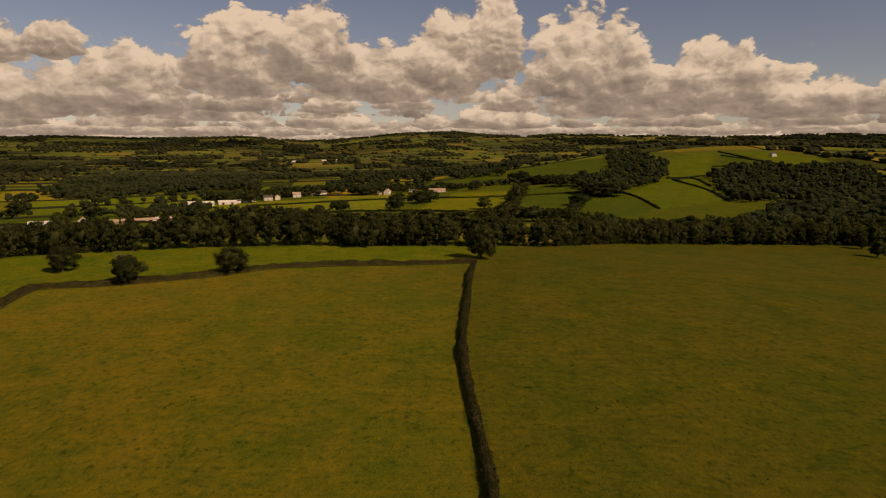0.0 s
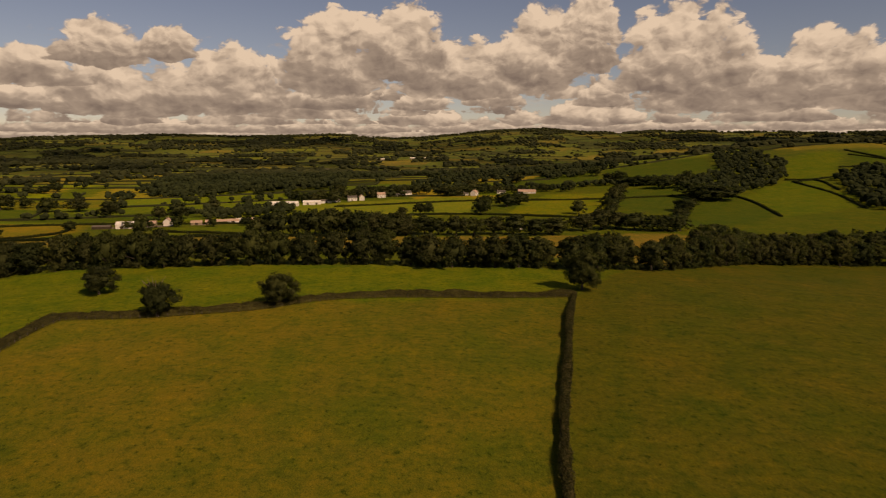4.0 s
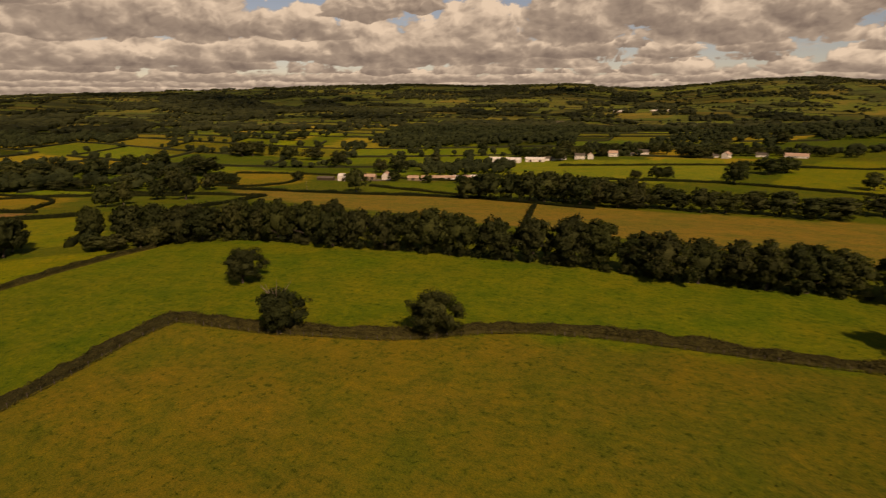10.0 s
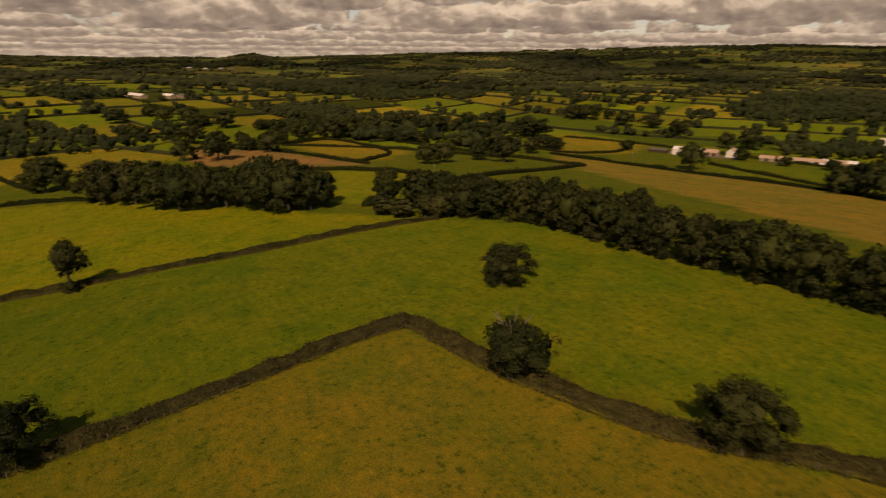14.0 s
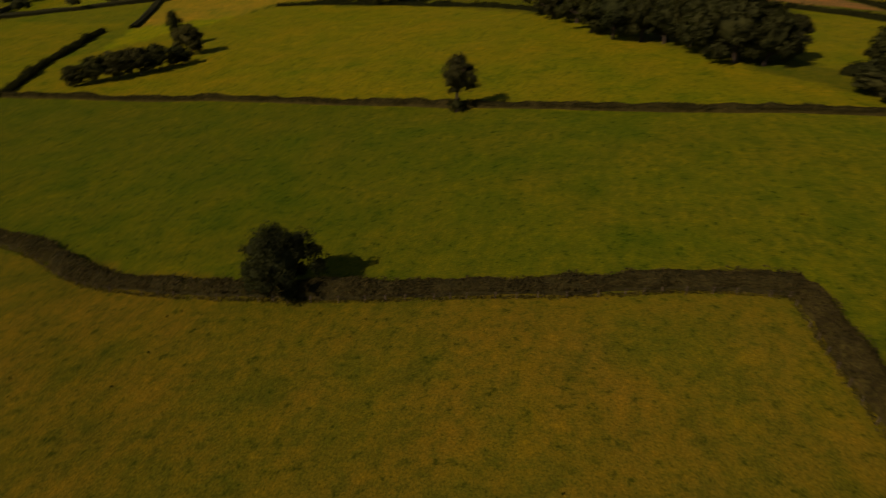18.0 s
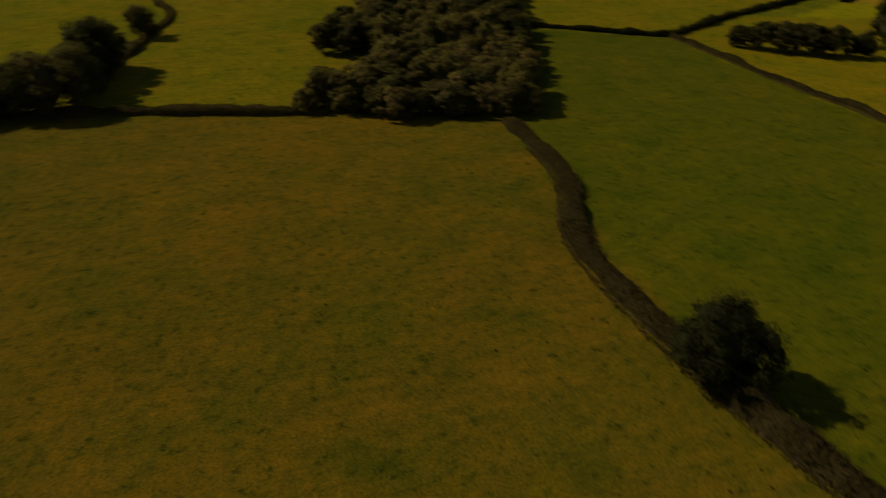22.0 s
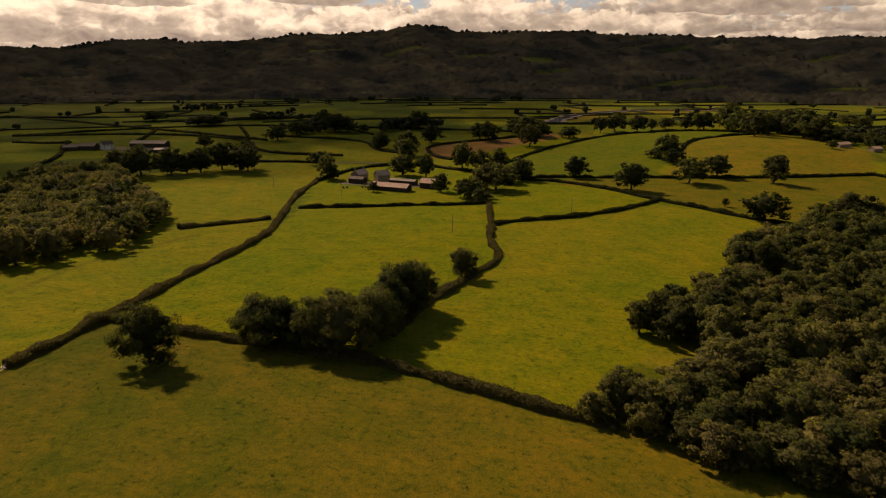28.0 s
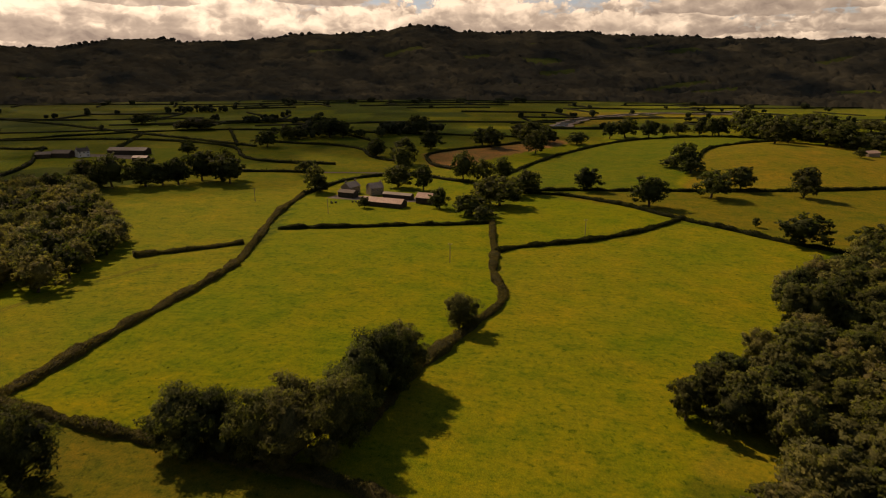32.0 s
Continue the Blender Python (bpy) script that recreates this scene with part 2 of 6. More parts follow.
def ground_material():
    m, t, b = shader("pasture", 0.95)
    a = t.nodes.new("ShaderNodeVertexColor")
    a.layer_name = "field"
    big = ramp(t, noise_node(t, 0.026, 6, 0.62), [(0.36, (0.82, 0.95, 0.9)), (0.5, (1, 1, 1)), (0.66, (1.12, 1.02, 1.0))])
    mid = ramp(t, noise_node(t, 0.16, 8, 0.75), [(0.34, (0.62, 0.78, 0.8)), (0.47, (0.95, 0.98, 1)), (0.56, (1.04, 1.02, 1)), (0.68, (1.24, 1.14, 1.0))])
    tuft = ramp(t, noise_node(t, 0.62, 4, 0.66), [(0.31, (0.36, 0.52, 0.5)), (0.40, (0.80, 0.90, 0.9)), (0.5, (1, 1, 1)), (0.62, (1.14, 1.06, 1.0)), (0.72, (1.42, 1.26, 1.1))])
    grain = ramp(t, noise_node(t, 3.2, 3, 0.7), [(0.3, (0.58, 0.66, 0.66)), (0.5, (1, 1, 1)), (0.7, (1.42, 1.34, 1.25))])
    co = t.nodes.new("ShaderNodeTexCoord")
    lie = t.nodes.new("ShaderNodeMapping")
    lie.inputs["Rotation"].default_value = (0, 0, 0.2)
    lie.inputs["Scale"].default_value = (0.10, 0.55, 0.3)
    t.links.new(co.outputs["Object"], lie.inputs["Vector"])
    streak = t.nodes.new("ShaderNodeTexNoise")
    streak.inputs["Scale"].default_value, streak.inputs["Detail"].default_value, streak.inputs["Roughness"].default_value = 1.0, 6, 0.68
    t.links.new(lie.outputs[0], streak.inputs["Vector"])
    swath = ramp(t, streak.outputs["Fac"], [(0.33, (0.86, 0.92, 0.9)), (0.5, (1, 1, 1)), (0.68, (1.12, 1.08, 1.1))])
    patch = ramp(t, noise_node(t, 0.07, 3, 0.6), [(0.34, (0.80, 0.93, 0.9)), (0.5, (1, 1, 1)), (0.66, (1.10, 1.02, 1.1))])
    c = mix(t, mix(t, a.outputs[0], big, 1.0, "MULTIPLY"), patch, 1.0, "MULTIPLY")
    c = mix(t, c, swath, 1.0, "MULTIPLY")
    for layer in (mid, tuft, grain):
        c = mix(t, c, layer, 1.0, "MULTIPLY")
    t.links.new(c, b.inputs["Base Color"])
    b.inputs["Specular IOR Level"].default_value = 0.02
    bump(t, b, noise_node(t, 1.5, 7, 0.74), 0.55, 0.35)
    return m


def foliage_material(name, dark, light, scale=0.5, through_light=0.5, gloss=0.1):
    m, t, b = shader(name, 0.75)
    o = t.nodes.new("ShaderNodeObjectInfo")
    n = noise_node(t, scale, 5, 0.65)
    c = ramp(t, n, [(0.3, dark), (0.72, light)])
    g = t.nodes.new("ShaderNodeNewGeometry")
    isl = ramp(t, g.outputs["Random Per Island"], [(0.0, (0.75, 0.77, 0.75)), (1.0, (1.25, 1.23, 1.15))])
    c = mix(t, c, isl, 1.0, "MULTIPLY")
    tint = ramp(t, o.outputs["Random"], [(0.0, (0.62, 0.74, 0.70)), (0.3, (0.88, 0.95, 0.84)), (0.55, (1.06, 1.0, 1.0)), (0.8, (1.02, 1.10, 0.85)), (1.0, (1.36, 1.26, 1.1))])
    c = mix(t, c, tint, 1.0, "MULTIPLY")
    if scale > 0.1:
        # shade between the leaves, painted into the colour by fine noise
        gap_shade = ramp(t, noise_node(t, 3.4, 4, 0.7), [(0.32, (0.52, 0.55, 0.50)), (0.5, (0.95, 0.95, 0.95)), (0.7, (1.4, 1.36, 1.2))])
        c = mix(t, c, gap_shade, 1.0, "MULTIPLY")
        bump(t, b, noise_node(t, 2.6, 4, 0.7), 0.9, 0.5)
    t.links.new(c, b.inputs["Base Color"])
    b.inputs["Specular IOR Level"].default_value = gloss
    thin = t.nodes.new("ShaderNodeBsdfTranslucent")
    t.links.new(mix(t, c, (1.1, 1.25, 0.6), 1.0, "MULTIPLY"), thin.inputs[0])
    both = t.nodes.new("ShaderNodeMixShader")
    both.inputs[0].default_value = through_light
    t.links.new(b.outputs[0], both.inputs[1])
    t.links.new(thin.outputs[0], both.inputs[2])
    t.links.new(both.outputs[0], t.nodes["Material Output"].inputs["Surface"])
    return m


def plain_material(name, colour, rough=0.85, vary=0.25, scale=1.5, metal=0.0):
    m, t, b = shader(name, rough)
    n = noise_node(t, scale, 6, 0.65)
    lo, hi = [tuple(min(1, c * (1 + s * vary)) for c in colour) for s in (-1, 1)]
    c = ramp(t, n, [(0.3, lo), (0.7, hi)])
    n2 = noise_node(t, scale * 0.17, 3, 0.5)
    c = mix(t, c, ramp(t, n2, [(0.3, (0.8, 0.8, 0.8)), (0.7, (1.1, 1.1, 1.1))]), 1.0, "MULTIPLY")
    t.links.new(c, b.inputs["Base Color"])
    b.inputs["Metallic"].default_value = metal
    b.inputs["Specular IOR Level"].default_value = 0.06 if rough > 0.3 else 0.3
    bump(t, b, n, 0.3, 0.03)
    return m


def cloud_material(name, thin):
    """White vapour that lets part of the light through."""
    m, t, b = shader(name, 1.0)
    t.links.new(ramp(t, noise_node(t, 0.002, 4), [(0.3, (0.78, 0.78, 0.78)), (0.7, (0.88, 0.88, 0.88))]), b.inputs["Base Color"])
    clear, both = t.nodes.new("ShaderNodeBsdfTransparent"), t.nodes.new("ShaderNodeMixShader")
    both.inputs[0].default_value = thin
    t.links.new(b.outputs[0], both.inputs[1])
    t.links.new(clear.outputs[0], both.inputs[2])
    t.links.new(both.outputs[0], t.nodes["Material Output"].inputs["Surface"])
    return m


PASTURE = ground_material()
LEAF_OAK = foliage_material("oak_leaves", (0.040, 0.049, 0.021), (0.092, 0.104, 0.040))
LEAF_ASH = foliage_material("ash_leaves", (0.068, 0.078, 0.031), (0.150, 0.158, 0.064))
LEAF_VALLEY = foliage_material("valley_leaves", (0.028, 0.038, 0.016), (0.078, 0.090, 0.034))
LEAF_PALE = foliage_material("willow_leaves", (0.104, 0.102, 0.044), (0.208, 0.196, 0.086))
# hill canopy leaves, greyed so the colour carries the distance haze
LEAF_HILL = foliage_material("hazed_hill_leaves", (0.034, 0.033, 0.030), (0.066, 0.061, 0.053), 0.011, 0.06, 0.0)
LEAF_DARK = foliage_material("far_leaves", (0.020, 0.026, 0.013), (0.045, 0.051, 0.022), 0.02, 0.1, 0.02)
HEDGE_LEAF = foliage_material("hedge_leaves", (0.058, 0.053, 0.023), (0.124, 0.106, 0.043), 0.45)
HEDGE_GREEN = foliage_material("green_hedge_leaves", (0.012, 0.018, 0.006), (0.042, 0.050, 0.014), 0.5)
BARK = plain_material("bark", (0.06, 0.05, 0.038), 0.95, 0.4, 4)
DEAD_WOOD = plain_material("bleached_wood", (0.16, 0.13, 0.095), 0.95, 0.3, 4)
WHITEWASH = plain_material("whitewash", (0.62, 0.59, 0.52), 0.85, 0.12)
STONE = plain_material("rubble_stone", (0.25, 0.20, 0.13), 0.9, 0.3, 3)
SLATE = plain_material("roof_slate", (0.095, 0.084, 0.068), 0.6, 0.3, 3)
OLD_SLATE = plain_material("lichened_slate", (0.27, 0.235, 0.19), 0.75, 0.25, 2)
RED_ROOF = plain_material("rusty_sheet", (0.42, 0.29, 0.21), 0.5, 0.3, 2)
GREY_SHEET = plain_material("grey_fibre_sheet", (0.115, 0.097, 0.075), 0.7, 0.2, 2)
PALE_SHEET = plain_material("pale_sheet", (0.66, 0.63, 0.57), 0.6, 0.12, 2)
DARK_WOOD = plain_material("dark_boards", (0.055, 0.042, 0.028), 0.9, 0.3, 3)
GLASS = plain_material("dark_pane", (0.03, 0.035, 0.04), 0.12, 0.1)
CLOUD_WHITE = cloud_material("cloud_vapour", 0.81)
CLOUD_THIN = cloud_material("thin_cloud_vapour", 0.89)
POLE = plain_material("pole_wood", (0.20, 0.16, 0.12), 0.9, 0.3, 5)
METAL = plain_material("galvanised", (0.45, 0.44, 0.42), 0.4, 0.15, 3, 0.8)
WATER = plain_material("river_water", (0.10, 0.10, 0.09), 0.08, 0.1)
MUD = plain_material("river_mud", (0.22, 0.18, 0.13), 0.7, 0.2, 0.2)
TRACK = plain_material("lane_gravel", (0.13, 0.11, 0.085), 0.95, 0.25, 0.8)
DRY_GRASS = foliage_material("dry_grass", (0.085, 0.078, 0.022), (0.20, 0.165, 0.055), 0.6)
OLD_POST = plain_material("weathered_post", (0.13, 0.11, 0.085), 0.95, 0.3, 5)
OLD_WIRE = plain_material("rusty_wire", (0.06, 0.05, 0.04), 0.8, 0.2, 5)
WRAP = plain_material("black_wrap", (0.02, 0.02, 0.02), 0.35, 0.2, 4)
WHEEL_GRASS = plain_material("flattened_grass", (0.098, 0.092, 0.010), 0.95, 0.3, 0.6)
TUFT = foliage_material("rough_grass", (0.045, 0.058, 0.004), (0.080, 0.084, 0.006), 0.3)


# ground height: broad swells, far ridges by bearing
SWELL = [-6.6, -7.9, -1.0, 10.5, -1.2, 4.6, -2.9, 22.1, -4.6, -2.0, 11.8, 21.3, 6.5, 1.7, 0.0, -1.7]
FAR_SWELL = [(-1300, 800, 420, 5), (-650, 800, 420, -7), (0, 1400, 420, 6), (-1400, 200, 420, 10), (0, -900, 350, 4),
             (-500, -900, 350, 4), (600, 1600, 330, 60), (1350, 1750, 500, 60), (420, 620, 200, 6), (-330, -560, 75, 11), (-25, 277, 38, -2.4)]
# bearing (degrees, anticlockwise from north) and height of the skyline ridge
RIDGE_N = [(-95, 100), (-35, 115), (-30, 124), (-27, 112), (-22, 109), (-20, 122), (-18, 115), (-15, 124), (-11, 129), (-8.5, 117), (-4, 126), (-1.5, 141),
           (1.5, 133), (4, 125), (6, 109), (9, 92), (12, 85), (14.5, 104), (17.5, 114), (22, 100), (26, 96), (31, 103), (38, 97), (43, 87), (47, 76), (51, 70),
           (54, 62), (57, 54), (61, 42), (65, 30), (69, 18), (72.5, 14), (73.6, 34), (74.8, 26), (76.5, 8), (85, 10), (120, 40)]
RIDGE_S = [(120, 60), (140, 115), (155.4, 133), (157.5, 139), (159.3, 131), (161.2, 138), (165.1, 140), (169.4, 151), (171.5, 152), (175.6, 160), (176.6, 171), (180.8, 174),
           (184.2, 168), (187.9, 173), (188.6, 188), (191.1, 197), (192.8, 188), (193.6, 174), (197.9, 161), (201.7, 158), (202.6, 146), (207.2, 127), (210.7, 124),
           (211.5, 135), (215.6, 129), (217.6, 112), (219.6, 98), (225, 100), (250, 110), (265, 110)]


def smooth(a, b, v):
    t = np.clip((v - a) / (b - a), 0, 1)
    return t * t * (3 - 2 * t)


def height(x, y):
    """Ground height in metres at plan places (arrays or numbers)."""
    x, y = np.asarray(x, float), np.asarray(y, float)
    z = np.full(np.broadcast(x, y).shape, -30.0)
    k = 0
    for cx in (-450, -200, 50, 300):
        for cy in (-420, -180, 60, 300):
            z = z + SWELL[k] * np.exp(-((x - cx) ** 2 + (y - cy) ** 2) / (2 * 170 ** 2))
            k += 1
    for cx, cy, s, h in FAR_SWELL:
        z = z + h * np.exp(-((x - cx) ** 2 + (y - cy) ** 2) / (2 * s * s))
    r = np.hypot(x + 50, y - 100)
    z = z + 0.25 * (1 - smooth(300, 900, r)) * np.sin(x / 9 + np.sin(y / 13)) * np.sin(y / 11)
    b = np.degrees(np.arctan2(-(x + 50), y - 100))
    north = np.interp(b, [p[0] for p in RIDGE_N], [p[1] for p in RIDGE_N])
    south = np.interp(b % 360, [p[0] for p in RIDGE_S], [p[1] for p in RIDGE_S])
    near_s = np.where((b % 360 >= 120) & (b % 360 <= 265), 1.0, 0.0)
    roll = 9 * np.sin(x / 310 + 1.3 * np.sin(y / 420)) * np.sin(y / 270 + 0.8) + 14 * np.sin(x / 730 + 2) * np.sin(y / 610 + x / 1500)
    zn = z + (north + 30) * smooth(1700, 4350, r) ** 1.15 + roll * smooth(900, 1900, r) * (1 - 0.7 * smooth(3600, 4300, r))
    zs = z + (south + 30) * smooth(1680, 2650, r) ** 0.9 + roll * smooth(1750, 2100, r) * (1 - smooth(2300, 2600, r))
    return zn * (1 - near_s) + zs * near_s


# ---- field plan ----
# pasture colours
STRAW, OLIVE, GREEN, FRESH, GOLD, STUBBLE, EARTH, DULL, LUSH, SUNNY, MOSS, LIME, PALE = ((0.116, 0.101, 0.01), (0.11, 0.101, 0.009), (0.06, 0.082, 0.008), (0.09, 0.112, 0.008), (0.19, 0.14, 0.014), (0.15, 0.122, 0.012), (0.205, 0.115, 0.036), (0.028, 0.035, 0.004), (0.126, 0.142, 0.007), (0.138, 0.143, 0.009), (0.072, 0.071, 0.008), (0.15, 0.165, 0.014), (0.174, 0.126, 0.02))
# hedge lines in plan, metres
H_LANE_E = [(12, 50), (9.2, 67), (8.6, 85), (8.6, 106), (7.6, 120), (6.2, 138), (5.2, 158), (5.6, 172), (6.6, 190), (8.2, 208), (9.4, 226), (11, 252), (14.5, 283)]
H_NORTH = [(14.5, 283), (-7, 279), (-33, 275), (-52, 271), (-66, 265), (-79, 255.5), (-91, 245.5), (-106, 240.5), (-128, 235.5), (-153.5, 233)]
H_WEST = [(-153.5, 233), (-154, 219), (-151.5, 203), (-149.5, 184), (-147.3, 165), (-146.8, 150), (-147.8, 136), (-149.5, 124), (-153, 115), (-158.5, 106), (-162.5, 96), (-165, 80), (-167, 60)]
H_FAR_W = [(-237, 290), (-238, 262), (-238, 236), (-240, 205), (-246, 170), (-254, 132), (-264, 92), (-269, 50), (-276, -14)]
H_SOUTH = [(-124, 39), (-115, 36), (-95, 29), (-70, 20), (-50, 18), (-32, 15), (-12, 13), (5, 10), (16, 8)]
H_GATE = [(16, 8), (14, 22), (13, 44)]
H_DOWN = [(16, 8), (20, -26), (24, -80), (26, -118), (36, -156), (50, -200), (62, -245), (70, -302)]
H_SPUR = [(76, -125), (61, -143), (43, -161)]
H_FARM = [(42, -198), (-12, -218), (-68, -239)]
H_MID = [(-66, 0), (-70, -37), (-79, -69), (-87, -97), (-87, -113), (-80, -135), (-78, -172), (-74, -198), (-69, -246)]
H_SE = [(-79, -174), (-82, -180), (-104, -196), (-132, -215), (-155, -242), (-178, -275)]
H_LANE_S = [(-82, -345), (-116, -342), (-154, -311), (-179, -278), (-212, -247), (-240, -225), (-275, -200)]
H_RIDGE = [(-77, -356), (-116, -362), (-181, -375), (-248, -391), (-322, -414), (-380, -437)]
H_WOOD_W = [(-228, -45), (-277, -14)]
H_WOOD_X = [(-277, -14), (-330, -40), (-400, -60)]
H_NW = [(-469, 15), (-470, 42), (-456, 105), (-428, 172), (-405, 186)]
H_STRIP = [(-380, -437), (-408, -405), (-427, -372), (-424, -246)]
H_ROW = [(-285, -178), (-322, -188), (-383, -226), (-424, -246), (-470, -250)]
H_HILL_A = [(-59, -409), (-90, -514), (-151, -622), (-201, -678), (-295, -718), (-370, -695)]
H_HILL_B = [(-367, -692), (-300, -610), (-254, -577), (-227, -487)]
H_VALE = []
H_VALE += [[(99, -393), (142, -384), (184, -355), (227, -299), (260, -255)], [(70, -302), (60, -380), (20, -412), (-40, -380)], [(94, -440), (179, -427), (230, -518), (372, -545), (533, -515)], [(401, -446), (376, -409), (326, -345), (299, -269)], [(31, -470), (73, -485), (107, -559), (230, -560)], [(-13, -445), (11, -463), (31, -537), (-54, -614), (-106, -672)], [(811, -804), (623, -731), (470, -647), (359, -583), (263, -537), (210, -519)], [(462, -1004), (296, -820), (175, -681), (112, -612)], [(313, -429), (349, -502), (397, -596)]]
H_VALE += [[(470, -448), (418, -436), (396, -445)], [(467, -738), (373, -784), (272, -855)], [(-37, -842), (-131, -925), (-232, -962)], [(230, -518), (330, -690)], [(533, -515), (420, -640), (330, -690), (60, -690), (-106, -672)]]
H_NORTH_VALE = []
H_NORTH_VALE += [[(-483, 556), (-354, 578), (-259, 612), (-140, 590)], [(-551, 570), (-478, 575), (-473, 639), (-526, 712)], [(-385, 650), (-266, 625)], [(-598, 675), (-526, 712), (-320, 735)], [(-185, 585), (-175, 552), (-150, 480), (-124, 409), (-108, 350)], [(-317, 787), (-161, 820), (-75, 835), (68, 790)], [(-280, 923), (-86, 1000), (0, 990), (109, 992), (300, 1040)], [(-425, 301), (-377, 357), (-325, 324), (-278, 279)], [(-554, 262), (-641, 271), (-580, 333), (-434, 352)], [(-628, 357), (-667, 420), (-518, 420), (-452, 355)]]
H_NORTH_VALE += [[(-860, 227), (-747, 262), (-640, 300)], [(-616, 349), (-544, 440), (-458, 484)], [(-679, 95), (-567, 132), (-471, 158)], [(281, 1005), (289, 935), (271, 792)], [(401, 1146), (452, 1141), (437, 1038)], [(615, 1434), (640, 1316), (653, 1219)], [(526, 1250), (648, 1249)], [(128, 1113), (111, 998), (76, 851)], [(131, 1205), (257, 1206)], [(404, 1125), (448, 1142), (490, 1169)], [(598, 1380), (643, 1302), (676, 1220), (782, 1241)], [(95, 836), (116, 991), (148, 1150)], [(149, 734), (186, 870), (235, 1007)]]
H_NORTH_VALE += [[(390, 861), (421, 1005), (407, 1124)], [(-330, 360), (-400, 520)], [(-600, 470), (-480, 490), (-400, 520)]]
HEDGES = [H_LANE_E, H_NORTH, H_WEST, H_FAR_W, H_SOUTH, H_GATE, H_DOWN, H_SPUR, H_FARM, H_MID, H_SE, H_LANE_S, H_RIDGE, H_WOOD_W, H_WOOD_X, H_NW, H_HILL_A, H_HILL_B, H_STRIP, H_ROW]
TREELINE = [(-272, 286), (-248, 298), (-205, 316), (-169, 317), (-127, 321), (-90, 326), (-46, 331), (-17, 335), (27, 348), (63, 363), (98, 410), (126, 440), (175, 468), (227, 487), (297, 496), (350, 497), (430, 500)]

FIELDS = []
FIELDS += [([(0, -20), (12, 30), (9, 101), (7, 160), (9, 221), (15, 281), (-33, 270), (-78, 255), (-108, 239), (-155, 234), (-147, 160), (-157, 108), (-169, 57), (-115, 36), (-32, 15)], STRAW), ([(12, -20), (9, 101), (7, 160), (9, 221), (15, 281), (20, 300), (40, 345), (70, 370), (126, 443), (227, 489), (430, 500), (520, 250), (300, -100), (30, 5)], MOSS)]
FIELDS += [([(15, 281), (-33, 270), (-78, 255), (-155, 234), (-147, 160), (-157, 108), (-169, 57), (-228, -45), (-277, -14), (-264, 92), (-254, 132), (-246, 170), (-240, 205), (-238, 236), (-237, 290), (-205, 318), (-88, 323), (20, 345)], FRESH), ([(-264, 92), (-254, 132), (-246, 170), (-240, 205), (-238, 236), (-237, 290), (-300, 245), (-405, 186), (-456, 105), (-469, 15), (-330, -40), (-277, -14)], SUNNY), ([(16, 8), (-32, 15), (-70, 20), (-70, -37), (-87, -100), (-74, -198), (-69, -246), (42, -198), (26, -118)], LUSH), ([(-70, 20), (-70, -37), (-87, -100), (-78, -172), (-140, -218), (-176, -270), (-240, -225), (-200, -140), (-115, 36)], SUNNY)]
FIELDS += [([(16, 8), (26, -118), (42, -160), (76, -125), (70, -60), (120, 0), (13, 60)], SUNNY), ([(42, -160), (76, -125), (150, -210), (210, -290), (99, -393), (70, -302)], SUNNY), ([(42, -198), (-69, -246), (-60, -380), (70, -302)], LUSH), ([(-79, -172), (-69, -246), (-82, -345), (-116, -342), (-154, -311), (-176, -270)], LUSH), ([(-59, -409), (-90, -514), (-151, -622), (-201, -678), (-295, -718), (-370, -695), (-254, -577), (-227, -487), (-181, -375), (-77, -356)], FRESH), ([(-370, -695), (-254, -577), (-227, -487), (-200, -385), (-380, -437), (-430, -560)], STUBBLE)]
FIELDS += [([(-82, -345), (-181, -375), (-380, -437), (-330, -300), (-275, -200), (-154, -311)], OLIVE), ([(-386, -415), (-427, -380), (-424, -248), (-480, -250), (-540, -400), (-440, -440)], EARTH), ([(-220, -48), (-277, -14), (-330, -40), (-420, -60), (-424, -246), (-383, -226), (-322, -190), (-275, -178)], SUNNY), ([(-275, -200), (-322, -190), (-383, -226), (-424, -246), (-427, -380), (-380, -437), (-322, -414), (-240, -300)], OLIVE), ([(31, -537), (-54, -614), (-106, -672), (-119, -631), (-49, -528), (-13, -449), (11, -463)], EARTH)]
FIELDS += [([(94, -440), (179, -427), (230, -518), (107, -559), (31, -537), (11, -463)], SUNNY), ([(-120, -1130), (-120, -820), (-200, -860), (-240, -1000), (-420, -1107), (-300, -1140)], STUBBLE), ([(-160, 420), (-400, 500), (-483, 556), (-354, 578), (-259, 612), (-150, 600), (-60, 612), (30, 628), (110, 660), (150, 640), (190, 520), (126, 450), (63, 378), (0, 400)], PALE), ([(-990, 929), (-966, 839), (-868, 761), (-804, 824), (-875, 942)], OLIVE), ([(-869, 942), (-1104, 1223), (-1069, 1278), (-859, 1056), (-812, 925)], FRESH)]
FIELDS += [([(-776, 942), (-854, 1119), (-854, 1281), (-799, 1212), (-732, 1011)], FRESH), ([(-583, 648), (-626, 707), (-519, 718), (-463, 639), (-471, 600), (-499, 579)], GOLD), ([(-633, 723), (-651, 811), (-542, 827), (-486, 879), (-390, 799), (-488, 752), (-519, 718)], GREEN), ([(-370, 624), (-286, 663), (-309, 714), (-388, 693)], FRESH), ([(-40, -384), (20, -416), (99, -397), (94, -440), (31, -470), (-13, -445), (-59, -409)], SUNNY), ([(-13, -445), (-49, -528), (-119, -631), (-150, -622), (-90, -514), (-59, -409)], LUSH), ([(-551, 570), (-598, 675), (-526, 712), (-473, 639), (-478, 575)], GOLD)]
